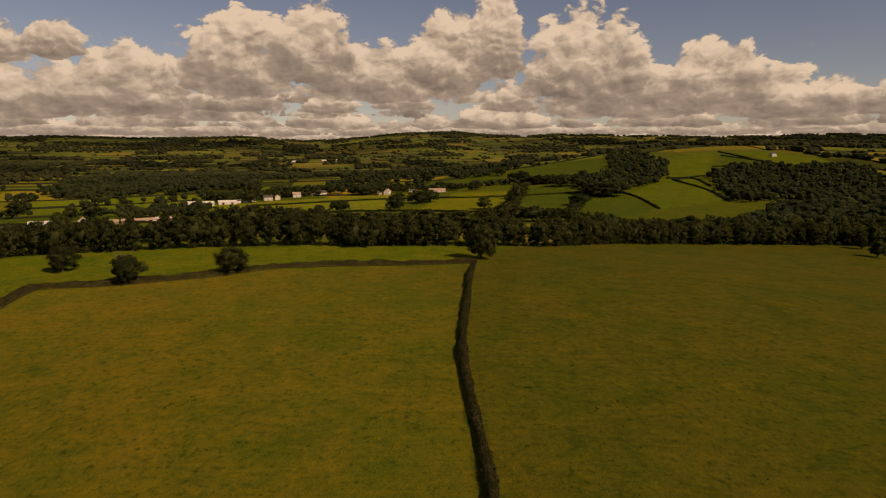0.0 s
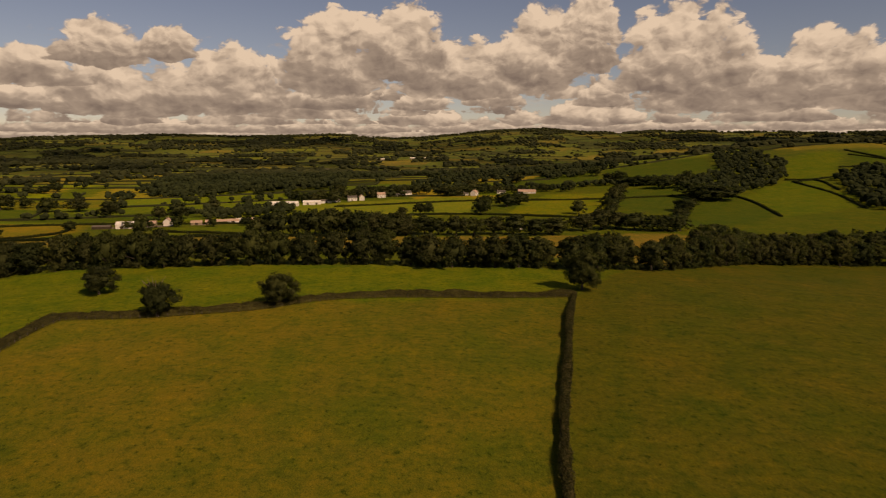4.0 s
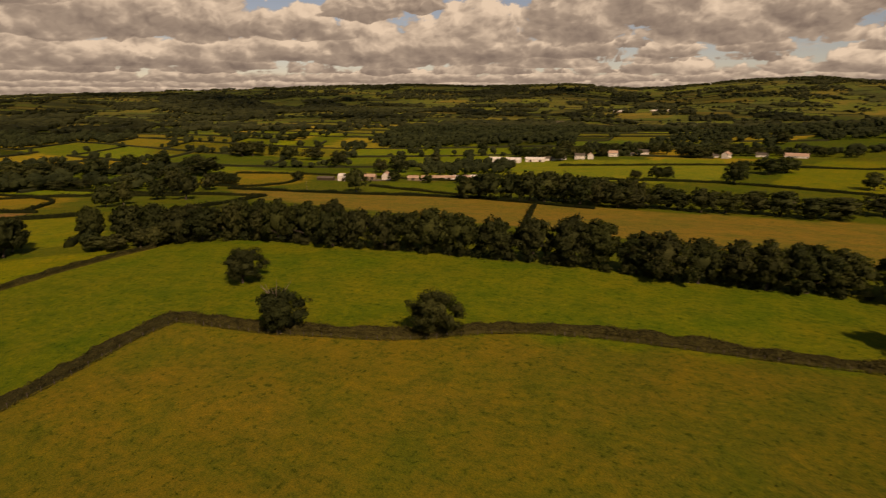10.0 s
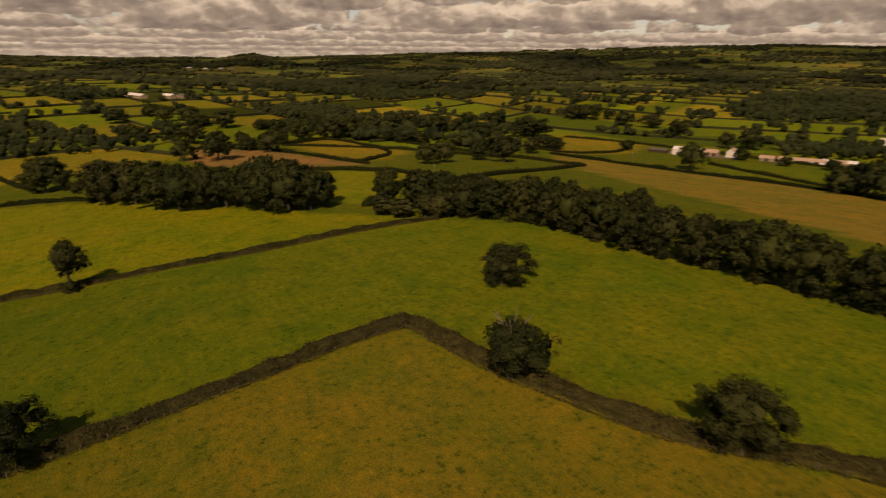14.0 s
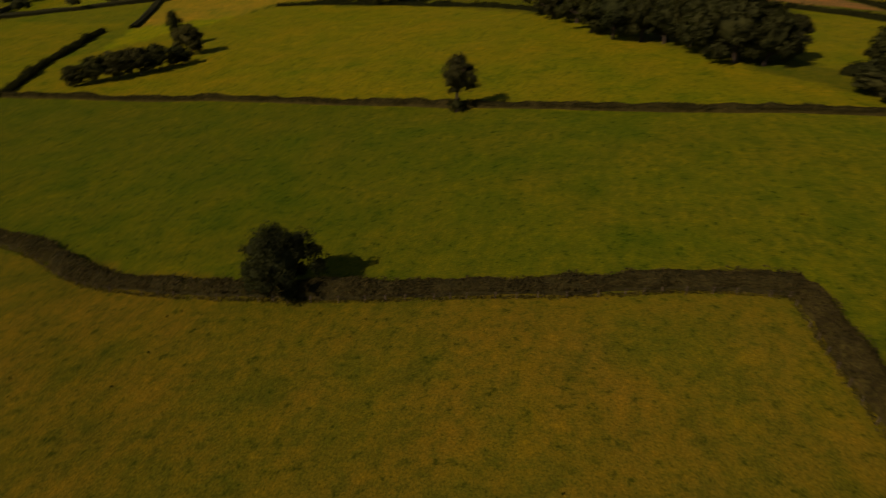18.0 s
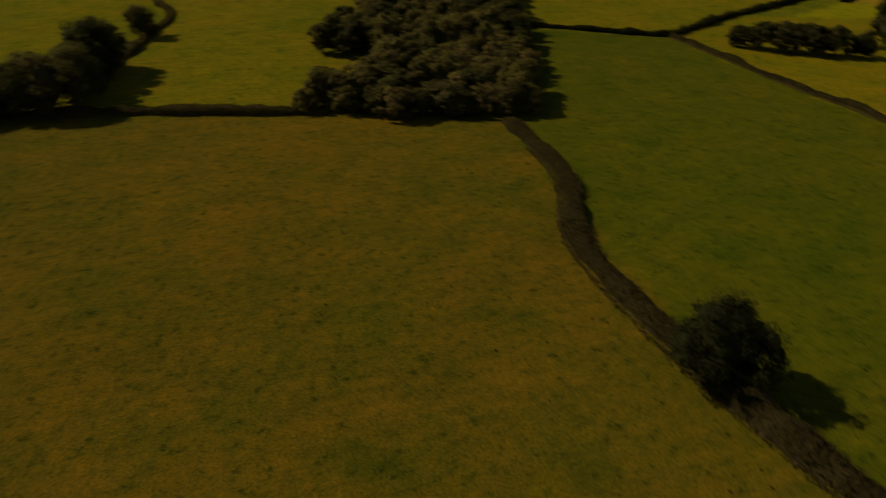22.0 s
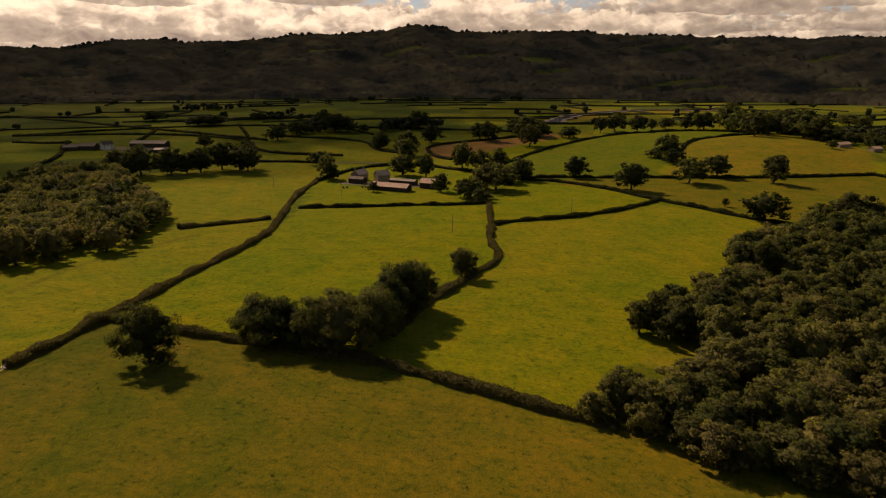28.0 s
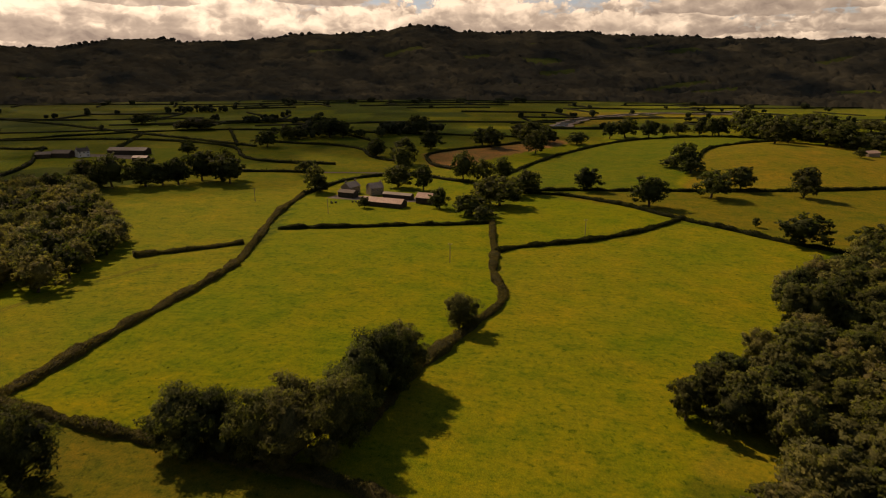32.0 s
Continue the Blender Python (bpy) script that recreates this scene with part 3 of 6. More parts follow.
FIELDS += [([(-385, 650), (-341, 586), (-266, 619), (-310, 706)], FRESH), ([(-292, 702), (-345, 840), (-352, 925), (-272, 1000), (-165, 1040), (-94, 1050), (-75, 856), (-150, 796), (-202, 751)], LIME), ([(-30, 842), (-15, 985), (20, 1060), (121, 1064), (109, 992), (86, 840), (68, 790)], SUNNY), ([(-418, 309), (-372, 354), (-312, 318), (-277, 283), (-301, 270), (-340, 262)], SUNNY), ([(-616, 349), (-633, 362), (-547, 428), (-449, 379), (-449, 357), (-522, 353)], OLIVE), ([(70, -302), (99, -393), (20, -416), (-40, -384), (-60, -380), (20, -330)], LUSH), ([(-535, 252), (-667, 280), (-571, 329), (-433, 349), (-446, 307), (-485, 266)], EARTH)]
FIELDS += [([(-628, 357), (-667, 420), (-518, 430), (-452, 360)], GOLD), ([(-860, 227), (-830, 281), (-747, 262), (-764, 218)], GOLD), ([(-79, 1186), (41, 1448), (131, 1410), (120, 1230), (60, 1190)], GREEN), ([(131, 1400), (201, 1472), (357, 1500), (343, 1305), (263, 1188), (185, 1203)], GREEN), ([(95, 894), (142, 1111), (255, 1153), (225, 1015), (181, 885), (154, 824)], GREEN), ([(164, 822), (240, 974), (281, 1005), (295, 967), (273, 809), (219, 721), (156, 709)], GREEN), ([(283, 983), (392, 1130), (448, 1130), (423, 948), (402, 886), (274, 791)], FRESH)]
FIELDS += [([(409, 1153), (460, 1328), (545, 1437), (618, 1415), (513, 1242), (462, 1142)], FRESH), ([(630, 1415), (671, 1314), (662, 1218), (521, 1239), (555, 1294)], GREEN), ([(644, 1448), (703, 1446), (792, 1319), (730, 1216), (672, 1218)], FRESH)]


def inside(px, py, poly):
    hit = np.zeros(np.shape(px), bool)
    for (x0, y0), (x1, y1) in zip(poly, poly[1:] + poly[:1]):
        if y0 == y1:
            continue
        c = ((y0 > py) != (y1 > py)) & (px < (x1 - x0) * (py - y0) / (y1 - y0) + x0)
        hit ^= c
    return hit


# patchwork of further fields: a bent lattice
CELL_U, CELL_V = 150.0, 105.0


def bend(x, y):
    return (40 * np.sin(y / 170 + 1.1) + 26 * np.sin(x / 130 + y / 300) + 60 * np.sin(y / 610), 34 * np.sin(x / 150 + 0.6) + 22 * np.sin(y / 120 - x / 260) + 70 * np.sin(x / 720 + 1))


def lattice(x, y):
    dx, dy = bend(x, y)
    a = 0.35
    u, v = (x + dx) * math.cos(a) + (y + dy) * math.sin(a), -(x + dx) * math.sin(a) + (y + dy) * math.cos(a)
    row = np.floor(v / CELL_V)
    u = u + (row * 67.0) % CELL_U
    return u / CELL_U, v / CELL_V


def unlattice(u, v, row):
    a = 0.35
    uu, vv = u * CELL_U - (row * 67.0) % CELL_U, v * CELL_V
    tx, ty = uu * math.cos(a) - vv * math.sin(a), uu * math.sin(a) + vv * math.cos(a)
    x, y = tx, ty
    for _ in range(12):
        dx, dy = bend(x, y)
        x, y = tx - dx, ty - dy
    return x, y


def cell_random(i, j, salt=0.0):
    return np.mod(np.sin(i * 127.1 + j * 311.7 + salt * 74.7) * 43758.5453, 1.0)


def planned(x, y):
    """True where the plan above already says what stands there."""
    north = inside(x, y, [(-480, 10), (-560, 250), (-680, 280), (-690, 430), (-540, 440), (-610, 690), (-520, 730), (-330, 790), (-280, 930), (-80, 1005), (0, 1150), (140, 1420), (350, 1510), (540, 1480), (720, 1460), (800, 1320), (720, 1120), (520, 760), (480, 520), (540, 250), (320, -120), (150, 0), (-280, -30)])
    south = inside(x, y, [(-300, 0), (150, 0), (330, -250), (560, -520), (330, -690), (60, -690), (-110, -700), (-300, -745), (-390, -720), (-470, -700), (-520, -480), (-430, -240)])
    return north | south


PALETTE = [OLIVE, FRESH, FRESH, DULL, GREEN, GOLD, OLIVE, LUSH, STUBBLE, FRESH]


# ---- ground ----
def build_ground():
    n, a, b = 380, 149.0, 4.2
    w = np.linspace(-1, 1, n)
    s = a * np.sinh(b * w)
    X, Y = np.meshgrid(s - 80, s + 80)
    Z = height(X, Y)
    me = bpy.data.meshes.new("ground")
    idx = np.arange(n * n).reshape(n, n)
    q = np.stack([idx[:-1, :-1], idx[:-1, 1:], idx[1:, 1:], idx[1:, :-1]], -1).reshape(-1, 4)
    me.from_pydata(np.stack([X, Y, Z], -1).reshape(-1, 3).tolist(), [], q.tolist())
    x, y = X.ravel(), Y.ravel()
    u, v = lattice(x, y)
    i, j = np.floor(u), np.floor(v)
    pick = (cell_random(i, j) * len(PALETTE)).astype(int)
    col = np.array(PALETTE)[pick] * (1.05 + 0.4 * cell_random(i, j, 5.0))[:, None]
    r = np.hypot(x + 50, y - 100)
    vale = (y < -150) & (r < 1750)
    grass = np.array([LUSH, FRESH, SUNNY, GREEN, FRESH, LUSH])
    col[vale] = grass[(cell_random(i[vale], j[vale]) * 6).astype(int)] * (0.75 + 0.4 * cell_random(i[vale], j[vale], 2.0))[:, None]
    hill_side = (y < -900) & (r >= 1650)
    col[hill_side] = np.array(GREEN) * (0.7 + 0.5 * cell_random(i[hill_side], j[hill_side], 2.0))[:, None]
    col[planned(x, y) & (y > 0)] = (0.078, 0.092, 0.008)
    # distance haze mixed into the far fields' colour as a grey-green
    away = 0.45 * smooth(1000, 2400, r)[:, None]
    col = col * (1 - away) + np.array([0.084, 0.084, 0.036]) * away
    for poly, c in FIELDS:
        here = inside(x, y, poly)
        col[here] = c
        if c is STRAW:  # brighter to the north, brighter and redder to the west
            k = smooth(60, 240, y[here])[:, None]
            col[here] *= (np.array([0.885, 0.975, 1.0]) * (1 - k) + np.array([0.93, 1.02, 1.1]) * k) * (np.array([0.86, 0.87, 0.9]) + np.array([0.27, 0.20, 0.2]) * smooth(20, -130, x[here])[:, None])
            # up to 13% darker around one spot in the west
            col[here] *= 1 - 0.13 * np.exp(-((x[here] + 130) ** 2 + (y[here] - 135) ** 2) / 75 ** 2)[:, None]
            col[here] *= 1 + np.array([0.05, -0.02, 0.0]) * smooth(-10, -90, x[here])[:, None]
        if c is FRESH and poly[0] == (15, 281):  # darker and less red towards the wood
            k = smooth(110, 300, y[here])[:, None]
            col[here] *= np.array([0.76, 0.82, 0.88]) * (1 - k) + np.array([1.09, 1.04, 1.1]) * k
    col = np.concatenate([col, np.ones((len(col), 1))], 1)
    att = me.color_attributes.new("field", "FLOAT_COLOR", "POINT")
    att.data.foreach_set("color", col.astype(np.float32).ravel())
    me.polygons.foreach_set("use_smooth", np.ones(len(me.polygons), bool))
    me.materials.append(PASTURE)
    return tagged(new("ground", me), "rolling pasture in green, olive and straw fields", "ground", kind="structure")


build_ground()


def gz(x, y):
    return float(height(x, y))


# ---- mesh helpers ----
def mesh_of(name, verts, faces, material, smooth_faces=False):
    me = bpy.data.meshes.new(name)
    me.from_pydata(verts if isinstance(verts, list) else verts.tolist(), [], faces if isinstance(faces, list) else faces.tolist())
    if smooth_faces:
        me.polygons.foreach_set("use_smooth", np.ones(len(me.polygons), bool))
    me.materials.append(material)
    me.update()
    return me


def part_mesh(name, me, parent, label=""):
    ob = new(name, me)
    ob.parent = parent
    return tagged(ob, label)


def part(name, bm, material, parent, label=""):
    me = bpy.data.meshes.new(name)
    bm.to_mesh(me)
    bm.free()
    me.materials.append(material)
    return part_mesh(name, me, parent, label)


def leaf_cards(rng, centres, normals, size, jitter=0.9):
    """Small pointed sprays of leaves at the centres, loosely facing along the normals."""
    n = len(centres)
    d = normals + rng.normal(0, jitter, (n, 3))
    d /= np.linalg.norm(d, axis=1)[:, None]
    a = np.cross(d, rng.normal(0, 1, (n, 3)))
    a /= np.linalg.norm(a, axis=1)[:, None]
    b = np.cross(d, a)
    s = (size * rng.uniform(0.55, 1.45, n))[:, None]
    e = rng.uniform(0.45, 0.85, n)[:, None]
    v = np.stack([centres + a * s * 1.15, centres - a * s * 0.6 + b * s * e, centres - a * s * 0.75 - b * s * e], 1).reshape(-1, 3)
    f = np.arange(n * 3).reshape(-1, 3)
    t = v.reshape(n, 3, 3)
    away = np.einsum("ij,ij->i", np.cross(t[:, 1] - t[:, 0], t[:, 2] - t[:, 0]), normals) < 0
    f[away] = f[away][:, ::-1]
    return v, f


def soften(me, outward):
    """Shades a crown's sprays by the roundness of the crown."""
    n = np.array(outward, float)
    n /= np.linalg.norm(n, axis=1)[:, None] + 1e-9
    me.normals_split_custom_set_from_vertices(n.tolist())


def tube(path, radii, sides=6):
    """A tapered limb along a path."""
    v, f = [], []
    for k, (p, r) in enumerate(zip(path, radii)):
        p = Vector(p)
        d = (Vector(path[min(k + 1, len(path) - 1)]) - Vector(path[max(k - 1, 0)])).normalized()
        side = d.orthogonal().normalized()
        up = d.cross(side)
        for s in range(sides):
            a = 2 * math.pi * s / sides
            v.append(tuple(p + (side * math.cos(a) + up * math.sin(a)) * r))
    for k in range(len(path) - 1):
        for s in range(sides):
            a, b = k * sides + s, k * sides + (s + 1) % sides
            f.append((a, b, b + sides, a + sides))
    f.append(tuple(range((len(path) - 1) * sides, len(path) * sides)))
    return v, f


def add(verts, faces, v, f):
    o = len(verts)
    verts.extend(tuple(p) for p in v)
    faces.extend(tuple(int(i) + o for i in q) for q in f)


def lump(rng, c, r, rings=5, sides=8, rough=0.22):
    """A closed uneven lump, for the dense inside of a crown."""
    v, f = [(c[0], c[1], c[2] - r[2])], []
    for k in range(1, rings):
        a = math.pi * k / rings
        for s in range(sides):
            g = 1 + rng.uniform(-rough, rough)
            t = 2 * math.pi * (s + 0.5 * (k % 2)) / sides
            v.append((c[0] + r[0] * g * math.sin(a) * math.cos(t), c[1] + r[1] * g * math.sin(a) * math.sin(t), c[2] - r[2] * g * math.cos(a)))
    v.append((c[0], c[1], c[2] + r[2]))
    for s in range(sides):
        f.append((0, 1 + (s + 1) % sides, 1 + s))
        for k in range(rings - 2):
            a, b = 1 + k * sides + s, 1 + k * sides + (s + 1) % sides
            f.append((a, b, b + sides, a + sides))
        a = 1 + (rings - 2) * sides
        f.append((a + s, a + (s + 1) % sides, len(v) - 1))
    return v, f


def crown_points(rng, cen, leaves):
    """Places and outward directions of leaf sprays on tufts that break up each lobe of a crown."""
    C, N = [], []
    total = sum(lr ** 2 for _, _, _, lr in cen)
    for x, y, z, lr in cen:
        tufts_here = 9
        d = rng.normal(0, 1, (tufts_here, 3))
        d /= np.linalg.norm(d, axis=1)[:, None]
        d[:, 2] = np.abs(d[:, 2]) * np.where(rng.uniform(0, 1, tufts_here) < 0.72, 1, -0.6)
        tc = np.array([x, y, z]) + d * lr * rng.uniform(0.5, 0.85, (tufts_here, 1)) * [1, 1, 0.85]
        tr = lr * rng.uniform(0.26, 0.56, tufts_here)
        n = max(tufts_here, int(leaves * lr ** 2 / total))
        k = rng.integers(0, tufts_here, n)
        q = rng.normal(0, 1, (n, 3))
        q /= np.linalg.norm(q, axis=1)[:, None]
        p = tc[k] + q * (tr[k] * rng.uniform(0.55, 1.12, n))[:, None] * [1, 1, 0.8]
        C.append(p)
        N.append(q * 0.5 + (p - np.array([x, y, z])) / lr * 0.7 + [0, 0, 0.15])
    return np.concatenate(C), np.concatenate(N)


def tree_meshes(seed, tall=10.0, wide=9.0, trunk=0.2, leaves=2200, size=0.34, lobes=16, leaf=None, dead=False):
    """Trunk with limbs, and a crown of leaf sprays over uneven lobes. Base at the origin."""
    rng = np.random.default_rng(seed)
    tv, tf = [], []
    lean = rng.normal(0, 0.035 * tall, 2)
    fork = tall * (trunk + 0.12)
    r0 = 0.022 * tall + 0.06
    add(tv, tf, *tube([(0, 0, -0.4), (0, 0, 0.3), (lean[0] * 0.4, lean[1] * 0.4, fork * 0.6), (lean[0], lean[1], fork), (lean[0] * 1.2, lean[1] * 1.2, tall * 0.75)], [r0 * 1.7, r0 * 1.15, r0, r0 * 0.85, r0 * 0.25], 8))
    cen = []
    crown_lo = tall * trunk
    bulge = rng.uniform(0, 6.28)
    rise, mid_z = (tall - crown_lo) * 0.5, crown_lo + (tall - crown_lo) * 0.47
    for k in range(lobes):
        a = 2.4 * k + rng.uniform(-0.4, 0.4)
        up = 1 - 1.88 * (k + 0.5) / lobes
        out = rng.uniform(0.48, 0.88)
        rad = wide * 0.5 * out * math.sqrt(1 - up * up) * (1.06 - 0.12 * up) * (1 + 0.22 * math.cos(a - bulge))
        lr = wide * rng.uniform(0.11, 0.23)
        z = mid_z + rise * (max(out, 0.8) if abs(up) > 0.35 else out) * up
        cen.append((lean[0] + rad * math.cos(a), lean[1] + rad * math.sin(a), min(z, tall - lr * 0.75), lr))
        if k % 3 == 0 and size < 0.4:
            add(tv, tf, *tube([(lean[0] * 0.8, lean[1] * 0.8, fork * 0.85), ((lean[0] + cen[-1][0]) * 0.5, (lean[1] + cen[-1][1]) * 0.5, (fork + z) * 0.5), cen[-1][:3]], [r0 * 0.5, r0 * 0.32, r0 * 0.12], 5))
    cen.append((lean[0], lean[1], crown_lo + (tall - crown_lo) * 0.66, wide * 0.25))
    if dead:
        for k in range(11):
            a = rng.uniform(0, 6.28)
            p = (lean[0] + wide * 0.28 * math.cos(a), lean[1] + wide * 0.28 * math.sin(a), tall * rng.uniform(1.0, 1.2))
            add(tv, tf, *tube([(lean[0], lean[1], tall * 0.5), ((lean[0] + p[0]) / 2, (lean[1] + p[1]) / 2, tall * 0.9), p], [r0 * 0.5, r0 * 0.28, r0 * 0.08], 4))
    cv, cf = [], []
    mid = (lean[0], lean[1], crown_lo + (tall - crown_lo) * 0.5)
    add(cv, cf, *lump(rng, mid, (wide * 0.28, wide * 0.28, (tall - crown_lo) * 0.32), 6, 9, 0.14))
    for x, y, z, lr in cen:
        if size < 0.45:
            add(cv, cf, *lump(rng, (x, y, z), (lr * 0.46, lr * 0.46, lr * 0.42), 3, 5))
    spots, ways = crown_points(rng, cen, leaves)
    lv, lf = leaf_cards(rng, spots, ways, size)
    inner = np.array(cv) - np.array(mid)
    add(cv, cf, lv, lf)
    crown = mesh_of("crown", cv, cf, leaf or LEAF_OAK, True)
    ways = ways / np.linalg.norm(ways, axis=1)[:, None] + 0.45 * (spots - np.array(mid)) / (wide * 0.5) + rng.normal(0, 0.28, ways.shape)
    soften(crown, np.concatenate([inner, np.repeat(ways, 3, 0)]))
    return mesh_of("trunk", tv, tf, DEAD_WOOD if dead else BARK, True), crown


PROTOS = {}


def tree_proto(key, name, label, category="tree", **kw):
    root = new(name)
    tagged(root, label, category)
    t, c = tree_meshes(**kw)
    part_mesh("trunk", t, root)
    part_mesh("crown", c, root)
    PROTOS[key] = [root, kw.get("tall", 10.0), kw.get("wide", 9.0), False]


def plant(key, x, y, tall, wide=None, turn=None, label="", group="", sink=0.0):
    root, t0, w0, used = PROTOS[key]
    wide = wide or tall * w0 / t0
    turn = random.uniform(0, 360) if turn is None else turn
    m = pose(x, y, gz(x, y) - sink, 0, 0, turn) @ Matrix.Diagonal((wide / w0, wide / w0, tall / t0, 1))
    ob = copy_thing(root, m)
    return tagged(ob, label, group=group)


# ---- hedges ----
def resample(line, step):
    out = []
    for (x0, y0), (x1, y1) in zip(line, line[1:]):
        n = max(1, round(math.hypot(x1 - x0, y1 - y0) / step))
        out += [(x0 + (x1 - x0) * k / n, y0 + (y1 - y0) * k / n) for k in range(n)]
    out.append(line[-1])
    return out


def rounded(line, times=2):
    for _ in range(times):
        new_line = [line[0]]
        for (x0, y0), (x1, y1) in zip(line, line[1:]):
            new_line += [(x0 * 0.78 + x1 * 0.22, y0 * 0.78 + y1 * 0.22), (x0 * 0.22 + x1 * 0.78, y0 * 0.22 + y1 * 0.78)]
        line = new_line + [line[-1]]
    return line


def hedge_shell(rng, line, wide, tall, step, uneven, wild=1.0):
    pts = resample(rounded(line), step)
    prof = [(-1.0, -0.35), (-1.0, 0.45), (-0.86, 0.82), (-0.5, 1.0), (0.0, 1.05), (0.5, 1.0), (0.86, 0.82), (1.0, 0.4), (1.0, -0.35)]
    n, m = len(pts), len(prof)
    P = np.array(pts)
    d = np.gradient(P, axis=0)
    d /= np.linalg.norm(d, axis=1)[:, None] + 1e-9
    side = np.stack([d[:, 1], -d[:, 0]], 1)
    phase = rng.uniform(0, 50)
    s = np.arange(n) * step
    ww = wide * 0.5 * (1 + wild * (0.10 * np.sin(s / 9.3 + phase) + 0.07 * np.sin(s / 3.1 + phase * 2)))
    hh = tall * (1 + wild * (0.09 * np.sin(s / 11.7 + phase) + 0.06 * np.sin(s / 3.9 + phase)))
    clumps = np.convolve(rng.normal(0, 1, n + 6), np.array([1, 2, 3, 4, 3, 2, 1]) / 6.6, "valid")
    ww *= 1 + 0.10 * wild * np.clip(clumps, -1.3, 2)
    hh *= 1 + 0.12 * wild * np.clip(np.roll(clumps, 2), -1.3, 2)
    V = np.zeros((n, m, 3))
    for k, (a, b) in enumerate(prof):
        j = rng.normal(0, uneven, n)
        V[:, k, 0] = P[:, 0] + side[:, 0] * (a * ww + j)
        V[:, k, 1] = P[:, 1] + side[:, 1] * (a * ww + j)
        V[:, k, 2] = height(V[:, k, 0], V[:, k, 1]) + b * hh + rng.normal(0, uneven * 0.8, n) * (b > 0)
    idx = np.arange(n * m).reshape(n, m)
    F = np.stack([idx[:-1, :-1], idx[1:, :-1], idx[1:, 1:], idx[:-1, 1:]], -1).reshape(-1, 4)
    caps = [list(idx[0]), list(idx[-1][::-1])]
    return V, F, caps, side


def hedge(line, wide=3.2, tall=1.9, per_m=16, size=0.2, label="", seed=0, step=1.1, leaf=None, wild=1.0):
    rng = np.random.default_rng(seed)
    V, F, caps, side = hedge_shell(rng, line, wide - 0.35, tall - 0.2, step, 0.1 * wild, wild)
    root = tagged(new("hedge"), label or "trimmed brown-green field hedge along pasture edge", "hedge", "field hedges")
    part_mesh("body", mesh_of("body", V.reshape(-1, 3), F.tolist() + caps, leaf or HEDGE_LEAF, True), root)
    n = int(per_m * len(V) * step)
    i = rng.integers(0, len(V) - 1, n)
    k = rng.integers(1, 7, n)
    a, b = rng.uniform(0, 1, n)[:, None], rng.uniform(0, 1, n)[:, None]
    C = (V[i, k] * (1 - a) + V[i + 1, k] * a) * (1 - b) + (V[i, k + 1] * (1 - a) + V[i + 1, k + 1] * a) * b
    N = np.stack([side[i, 0] * (k - 3.5) * 0.35, side[i, 1] * (k - 3.5) * 0.35, np.full(n, 0.7)], 1)
    out = np.abs(rng.normal(0, 1.0, n))[:, None] * size * (1 + 0.8 * np.sin(i * step / 4.1 + np.sin(i * step / 1.7)))[:, None]
    lv, lf = leaf_cards(rng, C + N * out, N, size, 0.8)
    part_mesh("foliage", mesh_of("foliage", lv, lf, leaf or HEDGE_LEAF), root)
    return root


for k, line in enumerate(HEDGES):
    near = k < 11 or k == 13
    hedge(line, 2.1 if k == 0 else 2.3 if k == 3 else 4.0 if k in (1, 2) else 3.4 if near else 3.2, 1.8 if near else 2.0, 95 if near else 22, 0.2 if near else 0.36, seed=100 + k, leaf=HEDGE_GREEN if k == 8 or k > 9 else None, wild=1.8 if k > 3 else 1.2)
for k, line in enumerate(H_VALE + H_NORTH_VALE):
    hedge(line, 3.4, 2.2, 5, 0.5, "dark field hedge in the valley pasture", seed=200 + k, step=3.5, leaf=HEDGE_GREEN)

def offset(line, by):
    """A line moved sideways, to the right of its run."""
    P = np.array(resample(rounded(line), 3.0))
    d = np.gradient(P, axis=0)
    d /= np.linalg.norm(d, axis=1)[:, None]
    return [tuple(p) for p in P + np.stack([d[:, 1], -d[:, 0]], 1) * by]


def verge(line, seed):
    """A low strip of dry uncut grass along a hedge foot."""
    rng = np.random.default_rng(seed)
    n = len(line) * 60
    P = np.array(line)
    i = rng.integers(0, len(P) - 1, n)
    q = P[i] + (P[i + 1] - P[i]) * rng.uniform(0, 1, n)[:, None] + rng.normal(0, 0.28, (n, 2))
    c = np.stack([q[:, 0], q[:, 1], height(q[:, 0], q[:, 1]) + rng.uniform(0.05, 0.4, n)], 1)
    v, f = leaf_cards(rng, c, np.tile([0.0, 0.0, 0.5], (n, 1)), 0.2, 0.8)
    tagged(new("grass_verge", mesh_of("grass_verge", v, f, DRY_GRASS)), "strip of dry uncut grass at the hedge foot", "grass", kind="stuff")


def fence(line):
    """Weathered posts with two strands of wire."""
    root = tagged(new("wire_fence"), "weathered wire fence beside the field hedge", "fence", "field fences")
    v, f = tube([(0, 0, -0.3), (0, 0, 1.2), (0, 0, 1.25)], [0.055, 0.05, 0.03], 6)
    post = mesh_of("post", v, f, OLD_POST)
    for x, y in line:
        ob = part_mesh("post", post, root)
        ob.matrix_basis = pose(x, y, float(height(x, y)))
    for up in (0.6, 1.08):
        v, f = tube([(x, y, float(height(x, y)) + up) for x, y in line], [0.006] * len(line), 3)
        part_mesh("wire", mesh_of("wire", v, f, OLD_WIRE), root)


for k, (line, by) in enumerate(((H_NORTH, -2.5), (H_WEST[:-1], -2.5))):
    verge(offset(line, by), 300 + k)
    fence(offset(line, by * 1.07))

